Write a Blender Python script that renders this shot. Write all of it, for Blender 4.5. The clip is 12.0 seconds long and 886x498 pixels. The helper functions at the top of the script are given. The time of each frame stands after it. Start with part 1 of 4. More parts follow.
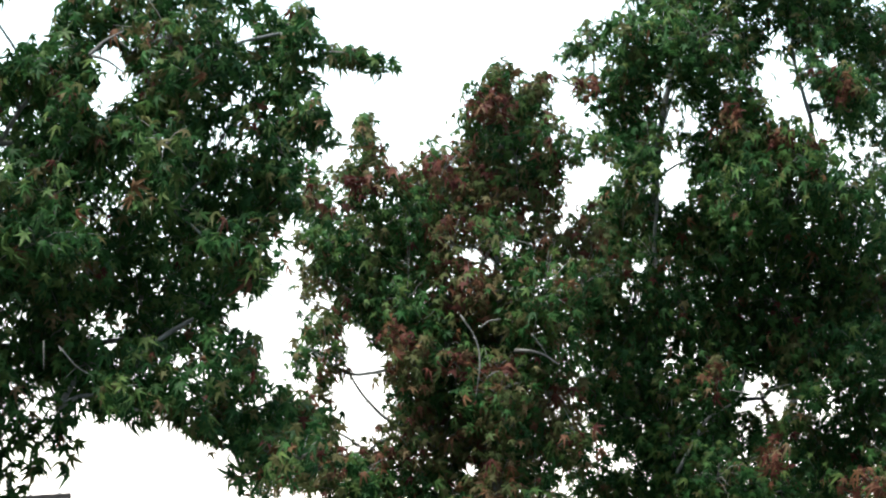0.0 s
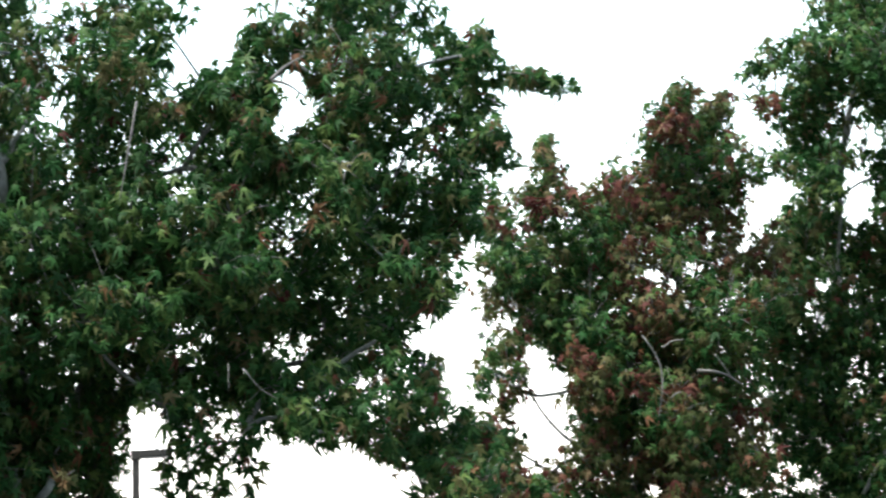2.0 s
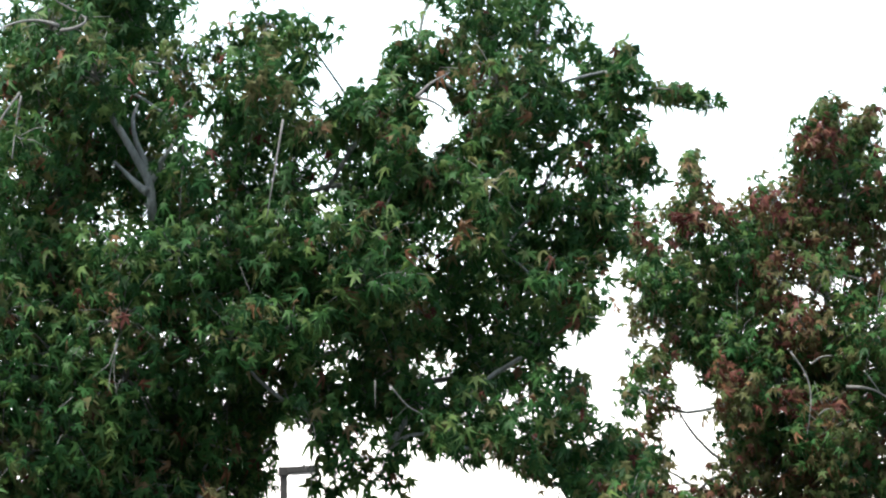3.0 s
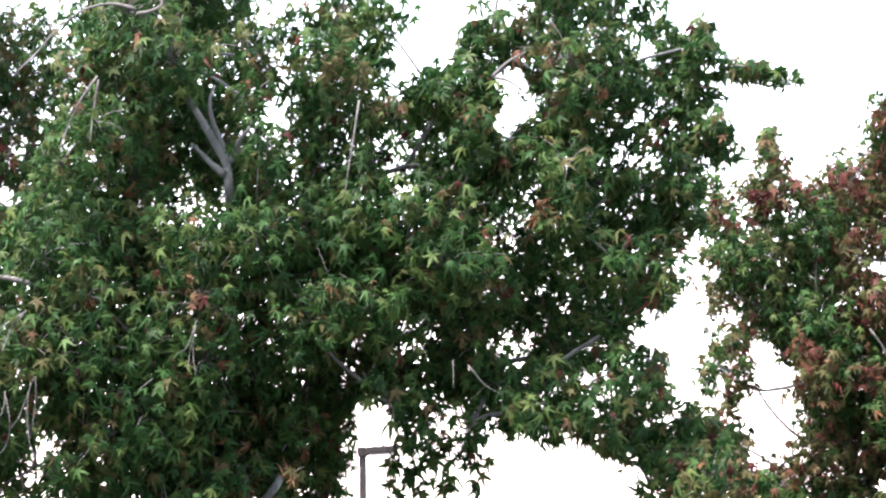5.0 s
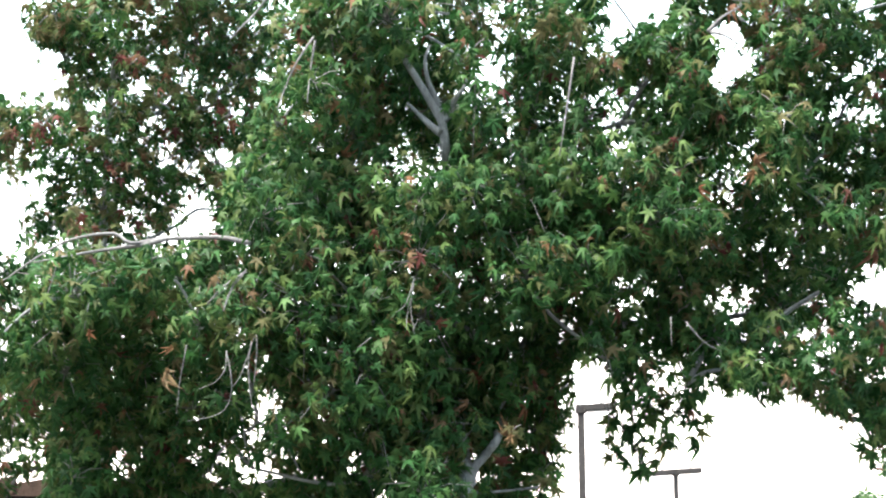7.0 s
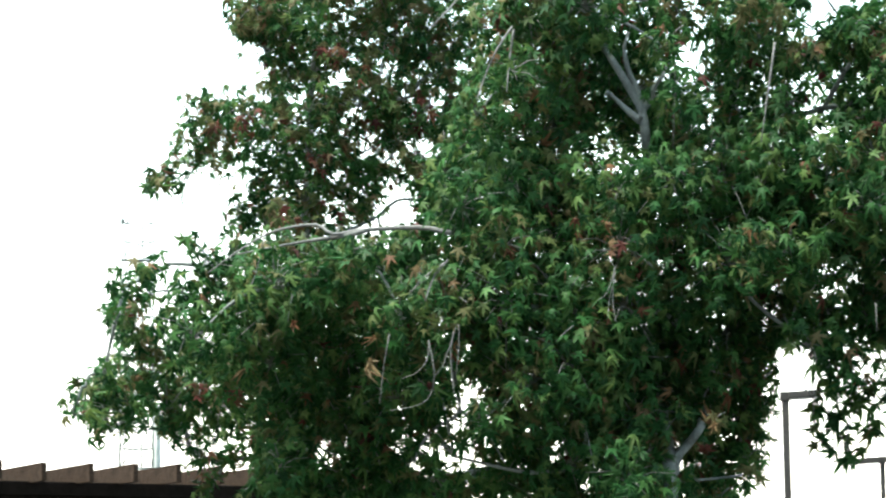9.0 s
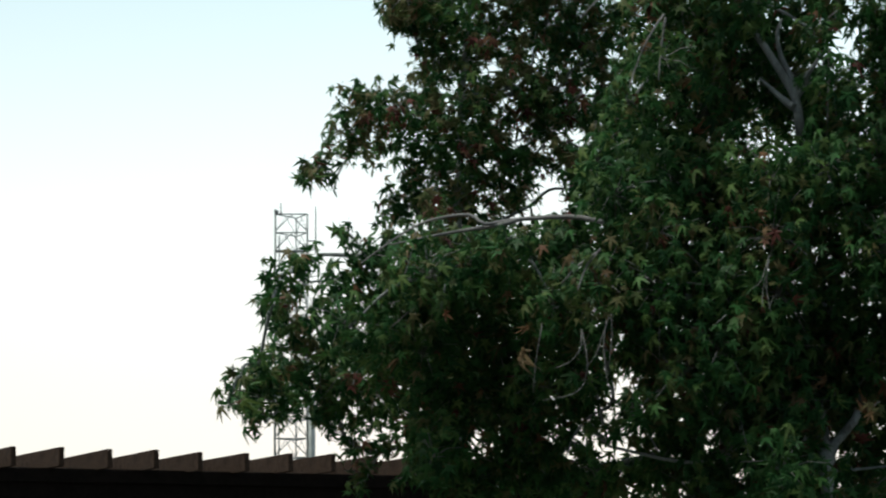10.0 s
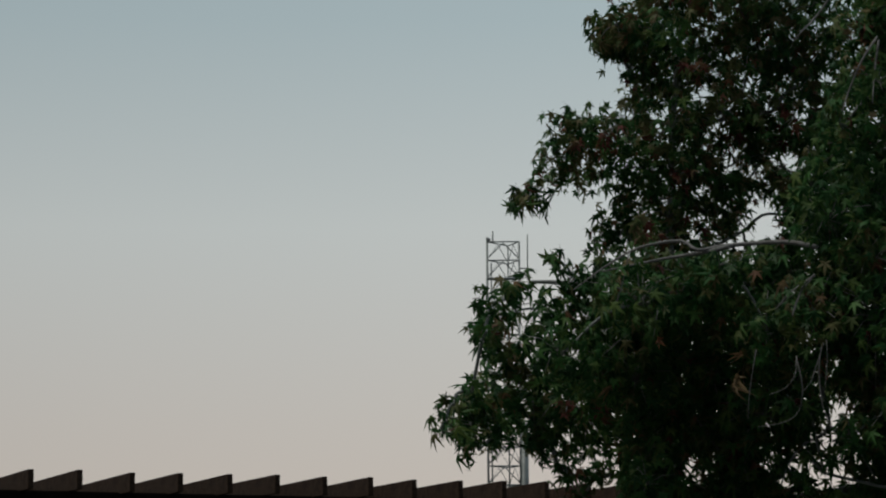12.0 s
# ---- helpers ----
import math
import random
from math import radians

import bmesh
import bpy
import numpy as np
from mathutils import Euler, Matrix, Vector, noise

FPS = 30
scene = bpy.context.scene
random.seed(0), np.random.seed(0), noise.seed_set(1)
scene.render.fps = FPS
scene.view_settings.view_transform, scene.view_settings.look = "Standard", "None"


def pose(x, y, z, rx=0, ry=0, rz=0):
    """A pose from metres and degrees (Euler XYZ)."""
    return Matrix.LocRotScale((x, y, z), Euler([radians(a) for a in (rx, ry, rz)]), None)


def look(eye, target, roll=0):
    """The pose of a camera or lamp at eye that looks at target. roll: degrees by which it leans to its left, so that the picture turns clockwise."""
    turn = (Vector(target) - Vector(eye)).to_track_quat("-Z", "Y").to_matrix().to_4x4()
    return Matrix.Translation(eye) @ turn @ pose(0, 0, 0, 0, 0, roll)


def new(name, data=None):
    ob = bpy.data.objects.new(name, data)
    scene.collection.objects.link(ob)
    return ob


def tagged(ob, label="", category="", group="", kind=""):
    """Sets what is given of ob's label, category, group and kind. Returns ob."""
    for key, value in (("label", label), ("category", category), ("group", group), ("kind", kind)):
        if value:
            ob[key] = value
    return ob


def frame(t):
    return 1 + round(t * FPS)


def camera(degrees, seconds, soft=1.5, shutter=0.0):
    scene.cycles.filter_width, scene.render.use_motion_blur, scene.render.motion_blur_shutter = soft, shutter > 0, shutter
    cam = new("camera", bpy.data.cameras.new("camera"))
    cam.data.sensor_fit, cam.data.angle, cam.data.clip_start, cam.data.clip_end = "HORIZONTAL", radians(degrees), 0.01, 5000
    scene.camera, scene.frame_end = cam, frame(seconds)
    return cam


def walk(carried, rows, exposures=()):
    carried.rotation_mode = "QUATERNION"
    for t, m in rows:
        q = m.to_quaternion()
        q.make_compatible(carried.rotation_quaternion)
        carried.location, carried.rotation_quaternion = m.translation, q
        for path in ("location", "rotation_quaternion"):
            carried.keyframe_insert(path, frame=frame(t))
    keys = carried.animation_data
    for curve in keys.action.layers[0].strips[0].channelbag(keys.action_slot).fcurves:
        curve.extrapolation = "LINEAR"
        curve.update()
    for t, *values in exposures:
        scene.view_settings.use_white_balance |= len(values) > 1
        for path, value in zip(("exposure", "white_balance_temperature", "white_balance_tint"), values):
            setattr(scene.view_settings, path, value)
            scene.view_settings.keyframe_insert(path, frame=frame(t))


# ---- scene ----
# camera: stands still at eye height and pans to the left
cam = camera(20.0, 12.0, soft=2.1, shutter=0.3)
EYE = 1.6
ROWS = [
    (0.0, -0.087, 8.682, -1.270),
    (0.5, -0.076, 8.705, -1.437),
    (1.0, 0.161, 8.804, -1.571),
    (1.5, 1.729, 9.004, -1.431),
    (2.0, 4.083, 9.249, -1.099),
    (2.5, 6.228, 9.479, -0.825),
    (3.0, 7.446, 9.679, -0.759),
    (3.2, 7.660, 9.770, -0.780),
    (4.8, 8.865, 9.457, -1.000),
    (5.0, 9.234, 9.245, -0.906),
    (5.5, 10.418, 8.779, -0.821),
    (6.0, 11.699, 8.526, -0.742),
    (6.5, 13.083, 8.429, -0.666),
    (6.7, 13.585, 8.395, -0.670),
    (8.3, 16.800, 8.170, -0.640),
    (8.5, 17.320, 8.172, -0.616),
    (9.0, 18.870, 8.137, -0.600),
    (9.5, 20.617, 8.055, -0.525),
    (10.0, 22.379, 7.931, -0.435),
    (10.5, 24.062, 7.858, -0.364),
    (11.0, 25.425, 8.047, -0.284),
    (11.5, 26.462, 8.370, -0.237),
    (12.0, 27.254, 8.579, -0.179),
]


def aim(yaw, pitch, roll):
    return pose(0, 0, EYE, 0, 0, yaw) @ pose(0, 0, 0, 90 + pitch, 0, 0) @ pose(0, 0, 0, 0, 0, roll)


EXPOSURES = [(0.0, 2.26, 6450, 10), (1.5, 2.42, 6450, 10), (3.0, 2.62, 6500, 12), (5.0, 3.26, 6700, 30), (5.5, 3.38, 6700, 30), (6.5, 3.54, 6650, 22), (8.5, 3.3, 6450, 4), (9.0, 2.92, 6450, 2), (9.5, 1.6, 6450, -4), (10.0, 1.05, 6500, 6), (10.5, 0.64, 6550, 10), (11.0, 0.35, 6600, 10), (11.5, 0.05, 6650, 10), (12.0, -0.1, 6650, 10)]
walk(cam, [(t, aim(y, p, r)) for t, y, p, r in ROWS], EXPOSURES)

# ---- light: pale evening sky ahead, soft light from the higher sky behind ----
SUN_TURN, SUN_HEIGHT = 232.0, 62.0
world = bpy.data.worlds.new("dusk_sky")
scene.world = world
world.use_nodes = True
wn, wl = world.node_tree.nodes, world.node_tree.links
wn.clear()
sky = wn.new("ShaderNodeTexSky")
sky.sky_type = "NISHITA"
sky.sun_disc = False
sky.sun_elevation, sky.sun_rotation = radians(SUN_HEIGHT), radians(SUN_TURN)
sky.air_density, sky.dust_density = 1.0, 1.0
coords = wn.new("ShaderNodeTexCoord")
split = wn.new("ShaderNodeSeparateXYZ")
wl.new(coords.outputs["Generated"], split.inputs[0])
# the paling of the sky from the blue overhead to the rosy haze low down
fade = wn.new("ShaderNodeValToRGB")
wl.new(split.outputs["Z"], fade.inputs[0])
fade.color_ramp.elements[0].position, fade.color_ramp.elements[0].color = 0.0, (0.505, 0.43, 0.38, 1)
fade.color_ramp.elements[1].position, fade.color_ramp.elements[1].color = 1.0, (0.22, 0.29, 0.34, 1)
for at, c in ((0.08, (0.487, 0.462, 0.432, 1)), (0.157, (0.474, 0.507, 0.50, 1)), (0.24, (0.345, 0.426, 0.45, 1)), (0.45, (0.27, 0.34, 0.38, 1))):
    e = fade.color_ramp.elements.new(at)
    e.color = c
# brighter towards the sunset, dim behind
glow = wn.new("ShaderNodeMapRange")
glow.inputs["From Min"].default_value, glow.inputs["From Max"].default_value = -1.0, 0.95
glow.inputs["To Min"].default_value, glow.inputs["To Max"].default_value = 0.12, 1.20
west = wn.new("ShaderNodeVectorMath")
west.operation = "DOT_PRODUCT"
west.inputs[1].default_value = (0.34, 0.94, 0.0)
wl.new(coords.outputs["Generated"], west.inputs[0])
wl.new(west.outputs["Value"], glow.inputs[0])
hazy = wn.new("ShaderNodeBackground")
wl.new(glow.outputs[0], hazy.inputs["Strength"])
wl.new(fade.outputs[0], hazy.inputs["Color"])
clear = wn.new("ShaderNodeBackground")
clear.inputs["Strength"].default_value = 0.006
wl.new(sky.outputs[0], clear.inputs["Color"])
both = wn.new("ShaderNodeAddShader")
wl.new(hazy.outputs[0], both.inputs[0])
wl.new(clear.outputs[0], both.inputs[1])
out = wn.new("ShaderNodeOutputWorld")
wl.new(both.outputs[0], out.inputs["Surface"])
sun = new("sun", bpy.data.lights.new("sun", "SUN"))
sun.data.energy, sun.data.angle, sun.data.color = 1.75, radians(34), (1.0, 0.95, 0.84)
sun.matrix_world = pose(0, 0, 0, 0, 0, -SUN_TURN) @ look((0, 30, 30 * math.tan(radians(SUN_HEIGHT))), (0, 0, 0))


# ---- materials ----
def material(name, rough=0.7, metal=0.0, spec=0.4):
    m = bpy.data.materials.new(name)
    m.use_nodes = True
    b = m.node_tree.nodes["Principled BSDF"]
    b.inputs["Roughness"].default_value, b.inputs["Metallic"].default_value = rough, metal
    b.inputs["Specular IOR Level"].default_value = spec
    return m, m.node_tree.nodes, m.node_tree.links, b


def ramp(nodes, stops):
    r = nodes.new("ShaderNodeValToRGB")
    els = r.color_ramp.elements
    els[0].position, els[0].color = stops[0][0], (*stops[0][1], 1)
    els[1].position, els[1].color = stops[-1][0], (*stops[-1][1], 1)
    for p, c in stops[1:-1]:
        els.new(p).color = (*c, 1)
    return r


def worn(name, dark, light, scale, rough=0.7, metal=0.0, stretch=(1, 1, 1), bump=0.3, fine=6.0):
    """A surface with stains at one scale and grain at a finer one."""
    m, n, l, b = material(name, rough, metal)
    co, mp = n.new("ShaderNodeTexCoord"), n.new("ShaderNodeMapping")
    mp.inputs["Scale"].default_value = stretch
    l.new(co.outputs["Object"], mp.inputs[0])
    big, small = n.new("ShaderNodeTexNoise"), n.new("ShaderNodeTexNoise")
    for t, s, d in ((big, scale, 3), (small, scale * fine, 6)):
        t.inputs["Scale"].default_value, t.inputs["Detail"].default_value = s, d
        l.new(mp.outputs[0], t.inputs["Vector"])
    mix = n.new("ShaderNodeMath")
    mix.operation = "MULTIPLY_ADD"
    mix.inputs[1].default_value = 0.5
    half = n.new("ShaderNodeMath")
    half.operation = "MULTIPLY"
    half.inputs[1].default_value = 0.5
    l.new(small.outputs[0], half.inputs[0])
    l.new(big.outputs[0], mix.inputs[0])
    l.new(half.outputs[0], mix.inputs[2])
    r = ramp(n, [(0.35, dark), (0.65, light)])
    l.new(mix.outputs[0], r.inputs[0])
    l.new(r.outputs[0], b.inputs["Base Color"])
    bp = n.new("ShaderNodeBump")
    bp.inputs["Strength"].default_value, bp.inputs["Distance"].default_value = bump, 0.02
    l.new(small.outputs[0], bp.inputs["Height"])
    l.new(bp.outputs[0], b.inputs["Normal"])
    return m


def leafy(name, stops, single):
    """Leaf: a colour that differs from leaf to leaf, light passing through the blade, a waxy sheen."""
    m, n, l, b = material(name, 0.48, 0.0, 0.15)
    if single:
        pick = n.new("ShaderNodeObjectInfo").outputs["Random"]
    else:
        pick = n.new("ShaderNodeNewGeometry").outputs["Random Per Island"]
    r = ramp(n, stops)
    l.new(pick, r.inputs[0])
    co, no = n.new("ShaderNodeTexCoord"), n.new("ShaderNodeTexNoise")
    no.inputs["Scale"].default_value, no.inputs["Detail"].default_value = 22.0, 4
    l.new(co.outputs["Object"], no.inputs["Vector"])
    hsv = n.new("ShaderNodeHueSaturation")
    val = n.new("ShaderNodeMapRange")
    val.inputs["From Min"].default_value, val.inputs["From Max"].default_value = 0.3, 0.7
    val.inputs["To Min"].default_value, val.inputs["To Max"].default_value = 0.65, 1.35
    l.new(no.outputs[0], val.inputs[0])
    l.new(val.outputs[0], hsv.inputs["Value"])
    l.new(r.outputs[0], hsv.inputs["Color"])
    l.new(hsv.outputs[0], b.inputs["Base Color"])
    glow = n.new("ShaderNodeBsdfTranslucent")
    l.new(hsv.outputs[0], glow.inputs["Color"])
    mixed = n.new("ShaderNodeMixShader")
    mixed.inputs[0].default_value = 0.33
    l.new(b.outputs[0], mixed.inputs[1])
    l.new(glow.outputs[0], mixed.inputs[2])
    l.new(mixed.outputs[0], n["Material Output"].inputs["Surface"])
    return m


GREEN = [(0.0, (0.013, 0.050, 0.016)), (0.35, (0.025, 0.091, 0.026)), (0.7, (0.046, 0.124, 0.034)), (1.0, (0.103, 0.162, 0.047))]
OLIVE = [(0.0, (0.062, 0.104, 0.034)), (0.5, (0.092, 0.110, 0.041)), (1.0, (0.128, 0.112, 0.054))]
RED = [(0.0, (0.070, 0.022, 0.022)), (0.5, (0.120, 0.044, 0.034)), (1.0, (0.160, 0.085, 0.048))]
RUST = [(0.0, (0.145, 0.068, 0.036)), (0.5, (0.165, 0.100, 0.052)), (1.0, (0.185, 0.140, 0.080))]
LEAF_MANY = [leafy("leaf_" + k, s, False) for k, s in (("green", GREEN), ("olive", OLIVE), ("red", RED), ("rust", RUST))]
LEAF_ONE = [leafy("single_leaf_" + k, s, True) for k, s in (("green", GREEN), ("olive", OLIVE), ("red", RED), ("rust", RUST))]
BARK = worn("bark", (0.13, 0.148, 0.150), (0.245, 0.275, 0.28), 9.0, 0.85, stretch=(1, 1, 0.35), bump=0.6)
TWIG = worn("twig_bark", (0.11, 0.112, 0.112), (0.21, 0.214, 0.214), 14.0, 0.8, bump=0.3)
TIMBER = worn("stained_timber", (0.014, 0.009, 0.0065), (0.062, 0.040, 0.029), 5.0, 0.75, stretch=(0.3, 3, 3), bump=0.4)
TIMBER.node_tree.nodes["Principled BSDF"].inputs["Specular IOR Level"].default_value = 0.12
# near-black copy of the timber: shade below the rafters put into the colour
SHADE_TIMBER = worn("shade_timber", (0.006, 0.005, 0.004), (0.014, 0.010, 0.009), 4.0, 0.95, bump=0.3)
SHADE_TIMBER.node_tree.nodes["Principled BSDF"].inputs["Specular IOR Level"].default_value = 0.1
ASPHALT = worn("asphalt", (0.035, 0.035, 0.036), (0.065, 0.064, 0.062), 0.6, 0.9, fine=30.0)
GRASS = worn("grass", (0.035, 0.055, 0.02), (0.075, 0.095, 0.035), 1.2, 0.9, fine=20.0)
STEEL = worn("galvanised_steel", (0.14, 0.165, 0.17), (0.23, 0.26, 0.265), 1.5, 0.5, metal=0.3, bump=0.05)
BRONZE = worn("painted_pole", (0.030, 0.029, 0.028), (0.055, 0.052, 0.050), 2.0, 0.55, bump=0.05)
LENS = worn("frosted_lens", (0.55, 0.57, 0.58), (0.7, 0.72, 0.72), 6.0, 0.3, bump=0.02)


# ---- building helpers ----
def part(name, bm, mat, parent=None, label=""):
    me = bpy.data.meshes.new(name)
    bm.to_mesh(me)
    bm.free()
    me.materials.append(mat)
    ob = new(name, me)
    ob.parent = parent
    return tagged(ob, label)


def thing(name, m, label, category, group="", kind=""):
    ob = new(name)
    ob.matrix_world = m
    return tagged(ob, label, category, group, kind)


def box(bm, size, m=Matrix(), bevel=0.0):
    made = bmesh.ops.create_cube(bm, size=1.0, matrix=m @ Matrix.Diagonal((*size, 1)))
    if bevel:
        edges = list({e for v in made["verts"] for e in v.link_edges})
        bmesh.ops.bevel(bm, geom=edges, offset=bevel, segments=2, profile=0.6, affect="EDGES")
    return bm


def boxed(size, m=Matrix(), bevel=0.0):
    return box(bmesh.new(), size, m, bevel)


def tube(bm, points, radii, sides=6):
    """A tapering tube through the points, closed at both ends."""
    rings = []
    for k, p in enumerate(points):
        a, b = points[max(k - 1, 0)], points[min(k + 1, len(points) - 1)]
        d = (b - a).normalized()
        u = d.cross(Vector((0.31, 0.95, 0.05))).normalized()
        w = d.cross(u)
        rings.append([bm.verts.new(p + radii[k] * (math.cos(q) * u + math.sin(q) * w)) for q in (2 * math.pi * j / sides for j in range(sides))])
    for r0, r1 in zip(rings, rings[1:]):
        for j in range(sides):
            f = bm.faces.new((r0[j], r0[(j + 1) % sides], r1[(j + 1) % sides], r1[j]))
            f.smooth = True
    bm.faces.new(rings[0][::-1])
    bm.faces.new(rings[-1])
    return bm


def smooth_line(points, steps=3):
    """Catmull-Rom through the points."""
    pts = [points[0] * 2 - points[1], *points, points[-1] * 2 - points[-2]]
    res = []
    for a, b, c, d in zip(pts, pts[1:], pts[2:], pts[3:]):
        for k in range(steps):
            s = k / steps
            res.append(0.5 * (2 * b + (c - a) * s + (2 * a - 5 * b + 4 * c - d) * s * s + (3 * b - a - 3 * c + d) * s ** 3))
    return res + [points[-1]]


# ---- the ground ----
def ground():
    bm = bmesh.new()
    n, reach = 48, 2500.0
    rim = [0.0, 6, 12, 20, 30, 45, 70, 120, 260, 700, reach]
    centre = bm.verts.new((0, 0, 0))
    rings = []
    for r in rim[1:]:
        rings.append([bm.verts.new((r * math.sin(2 * math.pi * k / n), r * math.cos(2 * math.pi * k / n), 0.0)) for k in range(n)])
    for k in range(n):
        bm.faces.new((centre, rings[0][(k + 1) % n], rings[0][k]))
        for a, b in zip(rings, rings[1:]):
            bm.faces.new((a[k], a[(k + 1) % n], b[(k + 1) % n], b[k]))
    bmesh.ops.recalc_face_normals(bm, faces=bm.faces)
    ob = part("ground", bm, ASPHALT)
    tagged(ob, "dark worn asphalt of a parking lot reaching the horizon", "ground", kind="structure")
    bm = boxed((9.0, 5.0, 0.12), pose(0, 0, 0.06), 0.03)
    bed = part("planting_bed", bm, GRASS)
    bed.matrix_world = pose(0.6, 19.4, 0, 0, 0, -2)
    tagged(bed, "low grassy planting bed under the trees", "planting bed", kind="structure")
    bm = boxed((7.0, 3.6, 0.12), pose(0, 0, 0.06), 0.03)
    bed = part("planting_bed", bm, GRASS)
    bed.matrix_world = pose(-4.6, 15.3, 0, 0, 0, 26)
    tagged(bed, "low grassy planting bed under the trees", "planting bed", kind="structure")


ground()

